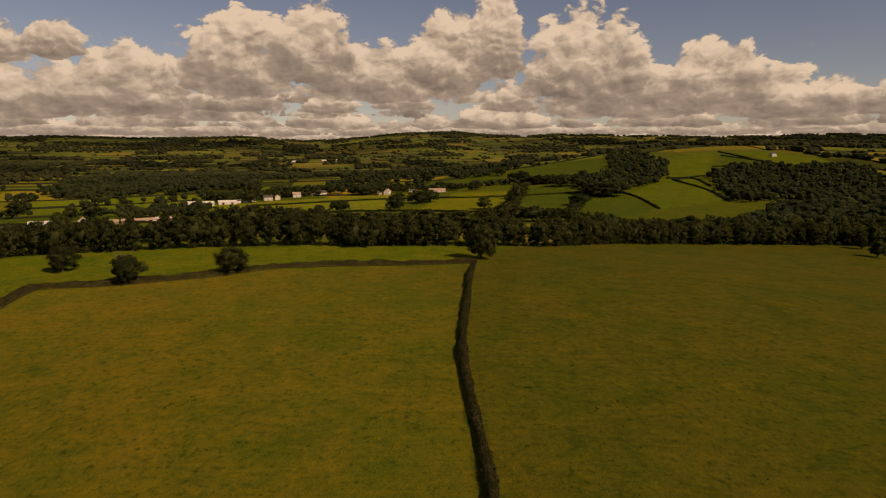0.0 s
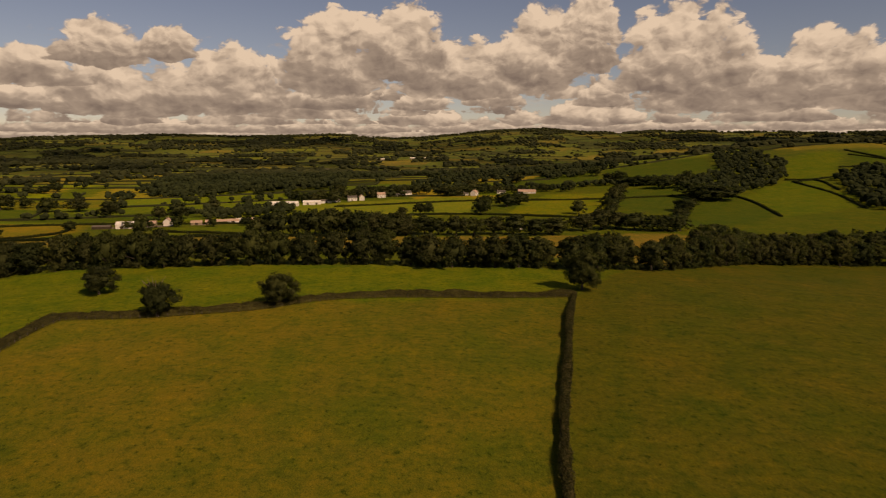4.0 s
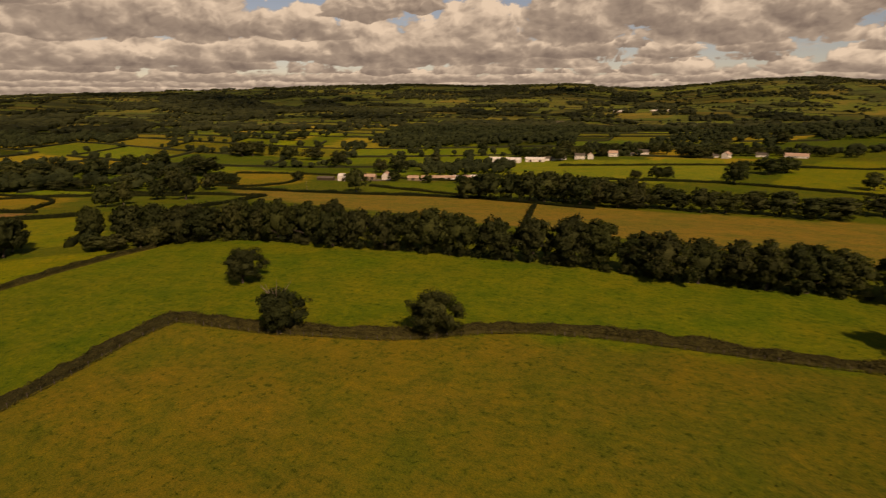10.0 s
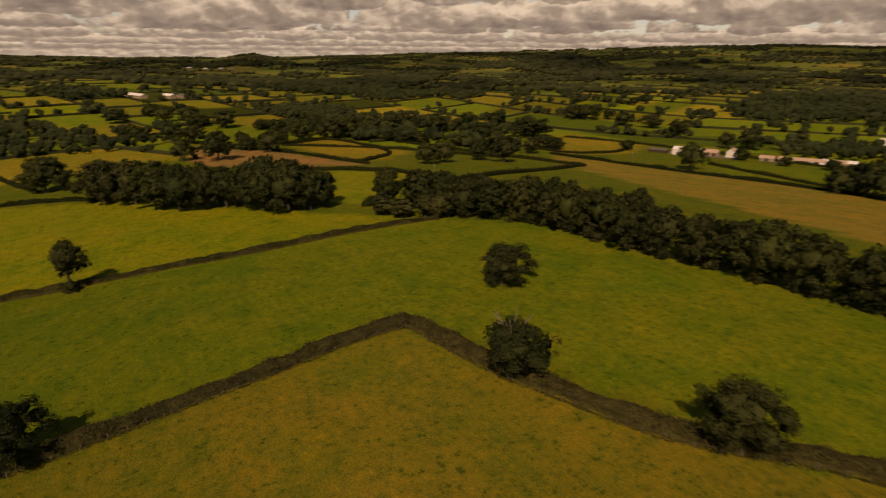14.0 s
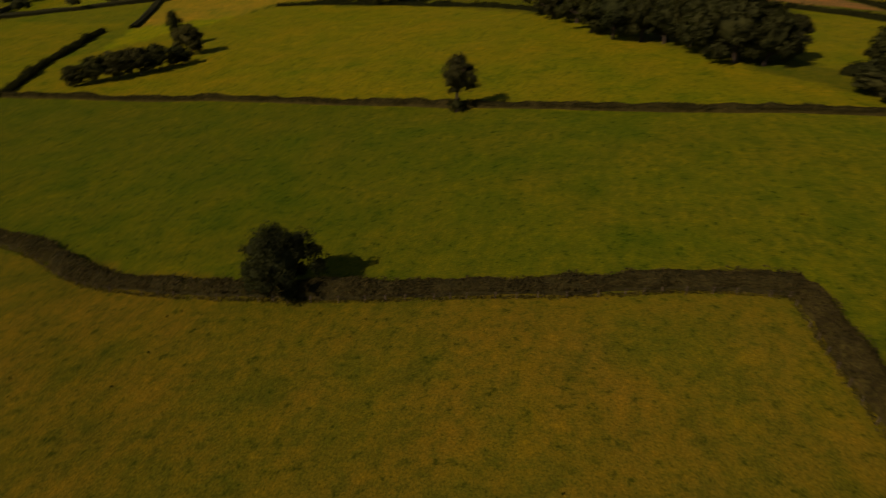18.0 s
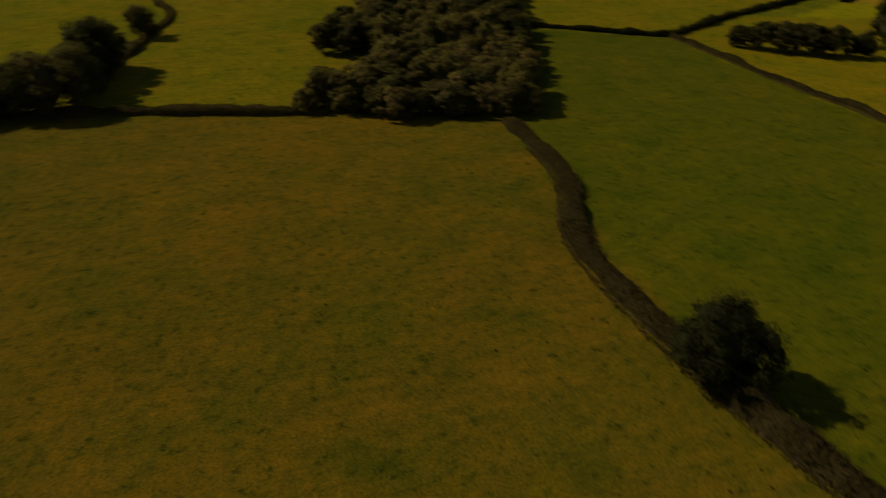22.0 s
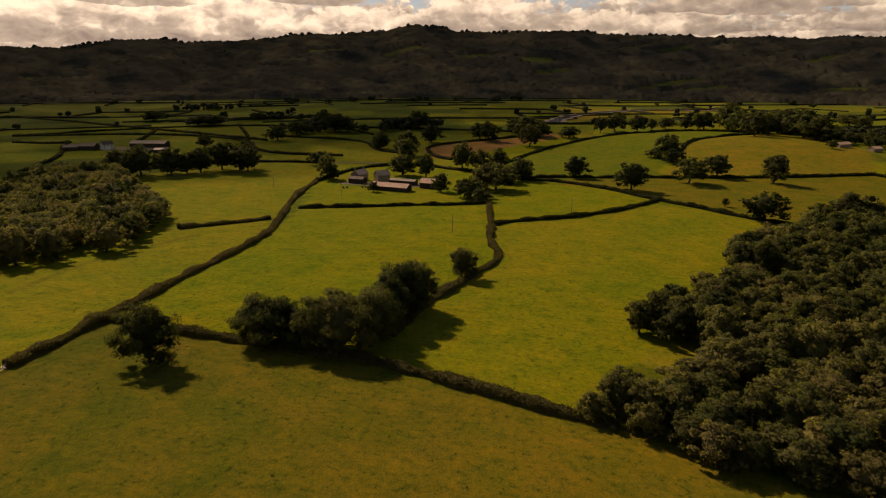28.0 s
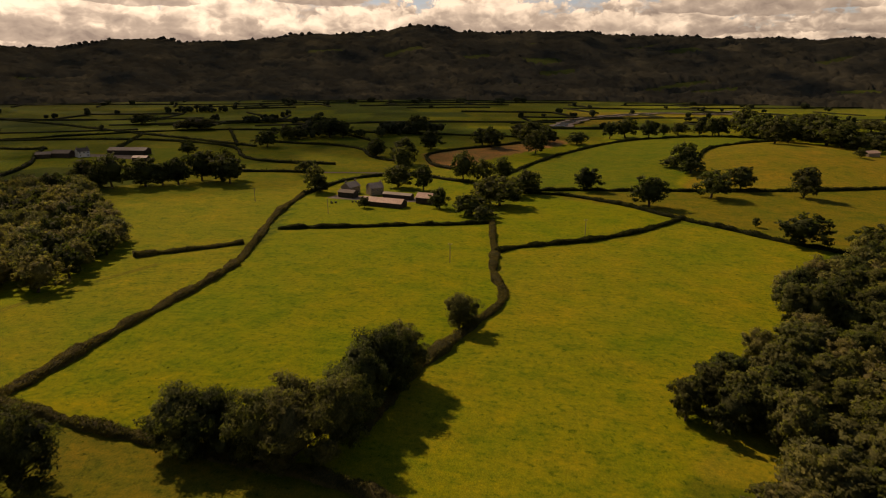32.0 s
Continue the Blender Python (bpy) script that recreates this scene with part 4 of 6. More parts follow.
# ---- trees ----
for k in range(5):
    tree_proto("oak%d" % k, "oak_tree", "broad round-crowned oak in full summer leaf", seed=10 + k, tall=10, wide=10.5, trunk=0.09, leaves=4600, size=0.33, lobes=22)
for k in range(3):
    tree_proto("ash%d" % k, "ash_tree", "rounded ash tree with grey-green summer leaves", seed=20 + k, tall=11, wide=9.0, trunk=0.10, leaves=3800, size=0.29, lobes=22, leaf=LEAF_ASH)
for k in range(3):
    tree_proto("sallow%d" % k, "sallow_tree", "pale grey-green sallow with a bushy crown", seed=30 + k, tall=8, wide=7.5, trunk=0.06, leaves=3700, size=0.225, lobes=20, leaf=LEAF_PALE)
for k in range(3):
    tree_proto("fine%d" % k, "oak_tree", "dense round-crowned oak in full summer leaf", seed=190 + 3 * k, tall=10, wide=10.5, trunk=0.05, leaves=15000, size=0.145, lobes=28)
for k in range(3):
    tree_proto("fineash%d" % k, "ash_tree", "bushy grey-green ash in full summer leaf", seed=95 + k, tall=11, wide=9.5, trunk=0.05, leaves=15000, size=0.14, lobes=28, leaf=LEAF_ASH)
tree_proto("stag", "stag_headed_oak", "stag-headed oak with bare dead branches on top", seed=41, tall=9, wide=10, trunk=0.08, leaves=12000, size=0.145, lobes=24, dead=True)
for k in range(4):
    tree_proto("mid%d" % k, "hedgerow_tree", "dark round-crowned hedgerow tree", seed=50 + k, tall=12, wide=11.5, trunk=0.07, leaves=1300, size=0.56, lobes=20)
for k in range(2):
    tree_proto("midash%d" % k, "valley_tree", "grey-green valley tree with a loose crown", seed=60 + k, tall=12, wide=10.5, trunk=0.07, leaves=1250, size=0.54, lobes=19, leaf=LEAF_VALLEY)
for k in range(2):
    tree_proto("midpale%d" % k, "woodland_tree", "pale grey-green woodland tree with a bushy crown", seed=80 + k, tall=12, wide=11, trunk=0.05, leaves=2300, size=0.31, lobes=21, leaf=LEAF_PALE)
tree_proto("headed", "field_maple", "slim field maple with a round head", seed=211, tall=14, wide=9, trunk=0.27, leaves=9000, size=0.15, lobes=24)
tree_proto("bush", "thorn_bush", "low dense thorn bush in the field hedge", "bush", seed=71, tall=3.5, wide=5, trunk=0.02, leaves=700, size=0.24, lobes=12)

# field and hedge trees
plant("fine0", -161, 263.4, 10.8, 14.6, 20, "round oak alone in the pasture")
plant("stag", -120, 235.6, 11.4, 13, 0, "stag-headed oak with dead top branches in the hedge")
plant("fine1", -85, 250, 11.2, 12.6, 70, "dense round oak standing in the hedge")
plant("fine2", 18, 293, 16, 15, 0, "tall oak at the hedge corner")
plant("fine0", -147, 157.4, 11.4, 12.4, 45, "dense round oak over the field hedge")
plant("headed", -242, 169, 16.2, 10.2, 0, "small round-headed tree in a low hedge")
plant("bush", -242, 169, 4.0, 5.0, 0, "ivy-covered thorn under the small hedge tree")
plant("fine1", -16, 34, 15, 14.5, 200, "loose-crowned oak alone beside the hedge")
plant("fineash1", -76, -70, 12, 11.5, 10, "round tree in the winding hedge")
plant("oak0", 303, 436, 12, 13, 60, "round oak alone in the olive pasture")
plant("oak2", 318, 476, 11, 9, 60, "leaning oak by the tree line")

rng = random.Random(5)


def scatter(poly, gap, keys, tall, label, group, jitter=0.4):
    xs, ys = [p[0] for p in poly], [p[1] for p in poly]
    y, row = min(ys), 0
    while y < max(ys):
        x = min(xs) + (row % 2) * gap * 0.5
        while x < max(xs):
            px, py = x + rng.uniform(-jitter, jitter) * gap, y + rng.uniform(-jitter, jitter) * gap
            if inside(np.array(px), np.array(py), poly):
                plant(rng.choice(keys), px, py, rng.uniform(*tall), rng.uniform(0.8, 1.25) * gap * 1.28, rng.uniform(0, 360), label, group)
            x += gap
        y += gap * 0.87
        row += 1


def along(line, gap, keys, tall, label, group, spread=1.5, wide=1.3):
    pts = resample(line, gap)
    for x, y in pts:
        plant(rng.choice(keys), x + rng.uniform(-spread, spread), y + rng.uniform(-spread, spread), rng.uniform(*tall), gap * wide * rng.uniform(0.9, 1.3), rng.uniform(0, 360), label, group)


# wood on the west side
scatter([(-121, 33), (-140, 47), (-164, 52), (-176, 53), (-188, 28), (-200, 0), (-156, 0), (-146, 6), (-138, 12), (-130, 22)], 8.2, ["sallow0", "sallow1", "sallow2", "ash0", "ash1"], (7.5, 11), "bushy grey-green tree at the wood's edge", "trees of the west wood")
scatter([(-156, 0), (-200, 0), (-220, -48), (-240, -94), (-176, -84), (-160, -60), (-145, -38), (-140, -26), (-154, -14)], 9.4, ["ash0", "ash1", "ash2", "sallow1", "sallow2", "oak1"], (10.5, 15), "woodland tree with a dense summer crown", "trees of the west wood")
scatter([(-178, -88), (-240, -94), (-256, -130), (-280, -180), (-298, -262), (-270, -235), (-244, -200), (-226, -170), (-194, -132), (-183, -116)], 10.5, ["oak0", "oak1", "ash0", "ash1", "ash2", "sallow0"], (12.5, 17), "tall oak inside the wood", "trees of the west wood")
for x, y, h in ((-136, -25, 10), (-142, -31, 12), (-146, -24, 12), (-150, -40, 12), (-192, -130, 13), (-200, -140, 13)):
    plant("oak3", x, y, h, h * 1.05, None, "dark oak at the wood's edge", "trees of the west wood")
along([(-174, 52), (-187, 26), (-201, -2), (-221, -49), (-241, -95)], 5.2, ["sallow0", "sallow2", "ash0", "ash1"], (6.5, 10.5), "bushy grey-green tree at the wood's edge", "trees of the west wood", 1.8, 1.5)
# wood on the east side
WOOD_E = [(82, -40), (74, -70), (76, -112), (98, -148), (150, -203), (195, -250), (240, -265), (250, -220), (190, -130), (150, -40), (110, 0)]
scatter(WOOD_E, 12.0, ["midpale0", "midpale1", "midpale0", "midash0"], (12, 17), "woodland tree with a dense summer crown", "trees of the east wood")
# clump over the south hedge
for x, y, h, w in ((-36, 16, 15, 13.5), (-41, 15, 14, 12), (-47, 16, 12, 11), (-52, 17, 16, 13), (-58, 17, 17, 14), (-54, 9, 16, 13), (-63, 9, 17, 13), (-64, 1, 16, 12), (-64, -7, 18, 14), (-66, -16, 19, 15), (-68, -27, 17, 14)):
    plant(rng.choice(["fineash0", "fineash1", "fineash2", "fine1"]), x, y, h * 0.94, w * 1.06, None, "bushy tree in the clump over the hedge", "clump of hedge trees")
# line of trees along the north
along(TREELINE[:9], 11.5, ["oak0", "oak1", "oak2", "oak3", "oak4"], (13, 17), "tall oak in the long tree line", "northern tree line", 2.5, 1.2)
along(TREELINE[8:], 10.5, ["oak0", "oak1", "oak2", "oak3"], (13, 17.5), "tall oak in the long tree line", "northern tree line", 3.0, 1.3)
along([(x + 1, y - 1.5) for x, y in TREELINE], 6.5, ["bush"], (2.4, 4.6), "thorn bush under the tree line", "northern tree line", 1.5, 0.8)
along([(x - 3, y + 11) for x, y in TREELINE[10:]], 13, ["oak0", "oak1", "oak4"], (15, 20), "tall oak behind the tree line", "northern tree line", 3.0, 1.2)
along([(x - 6, y + 25) for x, y in TREELINE[10:]], 13, ["mid0", "mid1", "mid3"], (17, 22), "tall tree behind the tree line", "northern tree line", 4.0, 1.3)
along([(-262, 278), (-250, 283), (-238, 292)], 7, ["ash0", "ash2", "oak1"], (6, 9), "bushy tree at the end of the tree line", "northern tree line")
along([(x + 2, y + 9) for x, y in TREELINE[1:4]], 10, ["oak1", "oak3"], (13, 17), "tall oak in the long tree line", "northern tree line", 3)
for x, y, h, w in ((-292, 6, 8, 11), (-297, 12, 10.5, 13), (-303, 18, 11.5, 14), (-309, 24, 11.5, 14), (-316, 29, 10.5, 13), (-324, 35, 8, 10)):
    plant(rng.choice(["oak0", "oak1", "oak3"]), x, y, h, w, None, "low dark thicket tree on the pasture", "pasture thicket")
for x, y, h, w in ((-119, 36, 6.5, 7), (-123, 30, 7, 7.5), (-129, 40, 7.5, 8), (-136, 43, 7, 8), (-147, 47, 7.5, 9), (-157, 50, 8, 9), (-168, 54, 8, 9), (-176, 55, 7, 8)):
    plant(rng.choice(["sallow0", "sallow1", "sallow2", "fineash0"]), x, y, h, w, None, "bushy grey-green tree at the wood's edge", "trees of the west wood")
# clump west of the far hedge
for x, y, h, w in ((-410, 190, 20.1, 24.1), (-379, 201, 22, 22.3), (-353, 207, 22, 23.7), (-339, 215, 22, 19.9), (-330, 225, 20.7, 16.7), (-326, 233, 17.6, 16.6), (-309, 245, 22, 23.8), (-293, 251, 22, 24),
                   (-289, 259, 17.4, 15.1), (-320, 241, 20.3, 16.4)):
    plant(rng.choice(["oak0", "oak1", "oak2", "oak4"]), x, y, h, w, None, "dense oak in the western clump", "western clump")
    plant(rng.choice(["oak0", "oak3"]), x - 9, y + 8, h * 0.85, w * 0.8, None, "dense oak in the western clump", "western clump")
places = []
places += [(-698, 267, 21.2, 25.4), (-678, 284, 18.8, 21.3), (-533, 274, 22, 23.1), (-593, 313, 12.2, 18.8), (-565, 323, 18.6, 20.1), (-627, 354, 15.5, 14.6), (-730, 238, 17.4, 17.6), (-547, 251, 17.5, 16.5), (-653, 322, 12.2, 11.5), (-659, 384, 22, 29.9), (-671, 420, 22, 30), (-676, 440, 22, 30), (-702, 480, 22, 30), (-677, 486, 22, 30), (-698, 524, 22, 30), (-689, 555, 22, 27.5), (-698, 608, 22, 30), (-428, 462, 22, 17.9), (-562, 509, 12.1, 22.8), (-618, 635, 20.1, 20.3), (-897, 291, 22, 23.5), (-960, 282, 17.7, 21.8)]
places += [(-865, 314, 22, 30), (-813, 344, 21.4, 30), (-839, 320, 15.6, 30), (-900, 237, 16.5, 30), (-649, 443, 9, 30), (-633, 457, 8.9, 30), (-615, 473, 8.8, 29.7), (-606, 489, 8.8, 23.8), (-755, 389, 14.4, 27.2), (-783, 379, 11.9, 28.1), (-784, 441, 15.3, 28.8)]
for x, y, h, w in places:
    plant(rng.choice(["mid0", "mid1", "mid2", "mid3", "midash0"]), x, y, h, w * 1.05, None, "dark hedgerow tree in the western fields", "western trees")
for x, y, h, w in ((-476, 40, 18.5, 24.6), (-485, 61, 21.1, 19.9), (-477, 74, 21.3, 21.3), (-466, 91, 22, 26.2), (-465, 101, 17.7, 18.6), (-469, 162, 22, 25.6), (-395, 190, 22, 20.9), (-641, -75, 22, 30),
                   (-649, -46, 16.8, 15.9), (-676, -33, 20.4, 29.2), (-539, -41, 12.6, 28.6), (-540, -66, 19.6, 17), (-610, -117, 15.5, 16.9), (-588, -129, 17.6, 27.6), (-698, 5, 13.8, 15.4), (-712, 25, 12.7, 20.3),
                   (-698, 75, 12.2, 17.3), (-675, 105, 16.4, 19.3), (-344, 27, 13.2, 14.9), (-363, 9, 16.9, 8)):
    plant(rng.choice(["oak0", "oak1", "oak2", "oak3"]) if x > -500 else rng.choice(["mid0", "mid1", "mid3"]), x, y, h, w, None, "round hedgerow tree near the western farm", "western trees")
for x, y in ((-421, 391), (-430, 410), (-445, 450), (-490, 540)):
    plant("mid1", x, y, 16, 18, None, "dark hedgerow tree in the valley", "valley trees")
places = []
places += [(-705, 655, 31.3, 28.2), (-509, 515, 38.3, 26.6), (-630, 583, 16.9, 24.9), (-612, 641, 28.5, 44), (-643, 655, 23, 30.5), (-739, 844, 24.4, 37.6), (-745, 828, 22.2, 37.3), (-723, 870, 17.4, 20.8), (-657, 833, 21, 26.5), (-621, 848, 18.8, 30.5), (-535, 792, 30.6, 27.5), (-364, 598, 27.2, 19.6), (-433, 779, 34.5, 25.4), (-431, 864, 17.1, 19.8), (-450, 763, 17.2, 18.1), (-529, 588, 13.3, 25.9), (-515, 591, 11.8, 19.2), (-439, 1035, 19.1, 16.7), (-845, 1084, 17.6, 20.9), (-842, 1050, 14.7, 20.4), (-366, 1001, 17, 21.9), (-328, 1007, 16.9, 21.7)]
places += [(-296, 979, 18.1, 20.9), (-313, 1059, 23.5, 27.2), (-163, 836, 9.6, 13.7), (-141, 837, 14.7, 16.3), (-130, 838, 14.7, 16.3), (-64, 830, 31.6, 23.3), (-60, 863, 22.5, 20.8), (55, 830, 17.3, 20), (-36, 921, 19.3, 29.8), (-19, 941, 18.1, 30.5), (110, 954, 25.3, 23.4), (97, 911, 14.4, 14.8), (-31, 1263, 20.4, 25.1), (121, 1326, 19.1, 24.4), (135, 1227, 15.5, 30.7), (151, 1221, 19.8, 30.6), (171, 1161, 16.7, 38.7), (194, 1157, 16.7, 38.7), (-135, 1074, 17.2, 44.3), (-115, 1092, 17.5, 36), (-102, 1134, 20.2, 33.7), (204, 1110, 20.1, 37.2)]
places += [(232, 1108, 20.2, 28), (256, 1164, 21.3, 23.7), (229, 997, 32.5, 41.8), (236, 961, 31.4, 48.5), (253, 961, 29.8, 48.7), (181, 855, 15.2, 28.2), (159, 639, 11.1, 25.8), (169, 654, 8, 19.1)]
for x, y, h, w in places:
    plant(rng.choice(["mid0", "mid1", "mid2", "mid3", "midash0"]), x, y, min(h, 22), w * 1.05, None, "dark tree among the northern fields", "valley trees")
for x, y, h, w in ((-252, 602, 18, 20), (-244, 610, 22, 24), (-232, 606, 24, 25), (-217, 614, 24.2, 25.4), (-200, 612, 24.9, 25.1), (-191, 622, 26.3, 25.4), (-176, 628, 25.3, 25.4), (-158, 612, 23.3, 24.5), (-145, 616, 21.2, 24.5), (-128, 612, 17.8, 24.2),
                   (-115, 617, 15.7, 24.3), (-101, 634, 18.3, 24.9), (-87, 628, 15.9, 19.6), (-70, 625, 17.8, 24.3), (-54, 631, 15.9, 24.5), (-36, 639, 17.1, 24.8), (-18, 636, 19.1, 24.6),
                   (1, 634, 15.9, 24.5), (18, 641, 16.1, 29.8), (48, 675, 17.1, 26.4), (67, 691, 20, 27.2), (81, 694, 17.8, 27.4), (98, 683, 17.5, 27.1), (114, 680, 15.2, 27.1),
                   (127, 677, 15.2, 27.1), (139, 678, 15.3, 21.8)):
    plant(rng.choice(["mid0", "mid1", "mid2", "mid3"]), x, y, h, w * 1.1, None, "dark tree in the valley belt", "valley tree belt")
along([(-200, 634), (-165, 640), (-120, 636)], 10, ["mid0", "mid1", "mid3"], (18, 22), "dark tree in the valley belt", "valley tree belt", 4, 1.8)
along([(-345, 985), (-316, 1006), (-288, 1032), (-262, 1052), (-250, 1082), (-206, 1104), (-180, 1108)], 14, ["mid0", "mid1", "mid3"], (14, 19), "dark tree beside the village houses", "village trees", 6, 1.2)
along([(-150, 1086), (-112, 1100), (-74, 1100), (-40, 1118), (14, 1112), (60, 1106)], 14, ["mid0", "mid2"], (10, 14), "dark tree beside the village houses", "village trees", 5, 1.0)
along([(-484, 660), (-392, 702), (-314, 716)], 45, ["mid1", "midash0"], (8, 12), "dark tree beside the farm sheds", "village trees", 4, 0.3)
along([(95, 836), (116, 991), (148, 1150)], 19, ["mid0", "mid2"], (5, 9), "dark tree in the hillside hedge", "hillside hedge trees", 4, 0.9)
along([(149, 734), (186, 870), (235, 1007)], 19, ["mid1", "mid3"], (5, 9), "dark tree in the hillside hedge", "hillside hedge trees", 4, 0.9)
# trees round the southern farm and beyond
places = []
places += [(13, -350, 17.6, 22.6), (-8, -343, 19.1, 15.5), (-32, -278, 13.2, 13.7), (-51, -260, 13.4, 14.6), (-63, -296, 19.6, 21.7), (-31, -392, 26, 19.3), (-47, -389, 18.6, 16.7), (-61, -406, 18, 17.7), (35, -465, 24, 25.6), (73, -498, 16, 17.7), (67, -318, 19, 15.8), (95, -380, 12.9, 17.9), (60, -315, 9.4, 9.6), (15, -269, 7.5, 7.7), (205, -284, 27, 23.5), (187, -296, 20.3, 24.5), (178, -303, 15.3, 18.8), (170, -310, 20.4, 21.3), (162, -329, 23, 21.8), (148, -334, 31.2, 28.9), (138, -327, 20.4, 21.7), (226, -285, 18.2, 24.1)]
places += [(211, -277, 15.2, 18.8), (26, -422, 22.3, 20.7), (167, -629, 31.4, 40), (198, -677, 25.2, 23.3), (151, -630, 19.5, 25.3), (71, -685, 30.8, 31.6), (29, -562, 19.3, 25.5), (368, -676, 16.3, 50.4), (388, -683, 12.9, 34.2), (498, -746, 16.5, 40.1), (199, -524, 17.6, 26.1), (206, -596, 15.4, 28.5), (195, -601, 12.3, 28.5), (73, -502, 18, 19), (131, -636, 10.9, 14.5), (110, -655, 11.1, 17.6), (-34, -587, 22.5, 26.1), (-22, -602, 18.7, 24), (-83, -554, 25.4, 23.5), (-127, -627, 13.3, 23.9), (-77, -639, 26.2, 38.2), (-61, -666, 18.6, 28.8)]
places += [(-93, -627, 17.7, 24.6), (-167, -682, 19.8, 14.7), (-186, -696, 29.1, 26.9), (-214, -697, 20.3, 21), (-234, -719, 15, 13.9), (-254, -732, 15.3, 22), (-280, -735, 17.2, 15.9), (-294, -728, 22.2, 20.6), (-302, -730, 29.2, 31.8), (-217, -472, 27.6, 25), (-219, -459, 14.1, 21.8), (-206, -486, 8.6, 17), (-128, -366, 16.7, 20), (-166, -315, 20.9, 23.1), (-215, -361, 19.9, 25.3), (-244, -398, 18.3, 22.9), (-283, -380, 23.4, 20.7), (-233, -232, 16.9, 23.4), (-261, -226, 13.6, 18), (-280, -231, 20, 25.9), (-69, -295, 18.7, 27.5), (-75, -329, 13.7, 21.1)]
places += [(-84, -344, 17.8, 19.6), (-55, -259, 12.5, 19.9), (-63, -247, 8.4, 14.1), (-220, -271, 5.8, 4.6)]
for x, y, h, w in places:
    plant(rng.choice(["mid0", "mid1", "mid2", "mid3", "midash0", "midash1"]), x, y, min(h, 24), w * 1.08, None, "round-crowned tree on the valley pasture", "southern valley trees")
for x, y, h, w in ((-335, -743, 35.1, 36.5), (-340, -700, 28.5, 38.8), (-333, -619, 27.4, 31.7), (-360, -661, 27.5, 44.9), (-396, -704, 32.6, 47.6), (-394, -645, 32.2, 44.7), (-400, -621, 28.2, 43.6),
                   (-408, -605, 18.6, 28.6), (-515, -825, 16.1, 37.3), (-525, -808, 15.9, 27.7), (-440, -837, 19.8, 55.1), (-428, -833, 21.7, 45.6), (-387, -544, 8.5, 10.5)):
    plant(rng.choice(["mid0", "mid1", "mid2", "mid3"]), x, y, h, w, None, "dark tree on the ridge belt", "ridge tree belt")
for x, y, h, w in ((-421, -287, 16, 20), (-322, -190, 11, 13), (-335, -198, 11, 13), (240, -440, 14, 18)):
    plant("midash0", x, y, h, w, None, "round-crowned tree on the valley pasture", "southern valley trees")
along([(-336, -722), (-380, -700), (-420, -640), (-450, -590)], 10, ["mid0", "mid1", "mid2"], (11, 15), "dark tree on the ridge belt", "ridge tree belt", 8)
along([(-350, -740), (-420, -680), (-480, -600)], 10, ["mid0", "mid2"], (11, 15), "dark tree on the ridge belt", "ridge tree belt", 8)
along([(-386, -415), (-420, -450), (-470, -480), (-540, -500)], 9, ["mid0", "mid1"], (10, 13), "dark tree by the lane", "lane trees", 6)


# ---- far country ----
def crowd(name, places, talls, templates, material, label, category):
    """Many crowns joined into one mesh."""
    V, F, o = [], [], 0
    pick = np.random.default_rng(3).integers(0, len(templates), len(places))
    turn = np.random.default_rng(4).uniform(0, 6.28, len(places))
    for k, (tv, tf) in enumerate(templates):
        sel = pick == k
        if not sel.any():
            continue
        p, h, a = places[sel], talls[sel], turn[sel]
        c, s = np.cos(a)[:, None], np.sin(a)[:, None]
        x = (tv[None, :, 0] * c - tv[None, :, 1] * s) * h[:, None] + p[:, 0:1]
        y = (tv[None, :, 0] * s + tv[None, :, 1] * c) * h[:, None] + p[:, 1:2]
        z = tv[None, :, 2] * h[:, None] + p[:, 2:3]
        V.append(np.stack([x, y, z], -1).reshape(-1, 3))
        F.append((tf[None] + (np.arange(sel.sum()) * len(tv))[:, None, None]).reshape(-1, 3) + o)
        o += sel.sum() * len(tv)
    me = mesh_of(name, np.concatenate(V), np.concatenate(F), material)
    return tagged(new(name, me), label, category, kind="stuff")


def crown_template(seed, lumps, rings, sides, broad=0.6, flat=0.42, sprays=0):
    r = np.random.default_rng(seed)
    v, f, cen = [], [], []
    for k in range(lumps):
        a, d = r.uniform(0, 6.28), (0.22 if lumps > 1 else 0)
        s = r.uniform(0.25, 0.38) if lumps > 1 else broad
        c = (d * math.cos(a), d * math.sin(a), 0.5 + r.uniform(-0.12, 0.16))
        cen.append((*c, s))
        add(v, f, *lump(r, c, (s * 0.9, s * 0.9, flat if lumps == 1 else s * 0.85), rings, sides, 0.3))
    if sprays:
        add(v, f, *leaf_cards(r, *crown_points(r, cen, sprays), 0.085))
    tris = []
    for q in f:
        for k in range(1, len(q) - 1):
            tris.append((q[0], q[k], q[k + 1]))
    return np.array(v), np.array(tris)


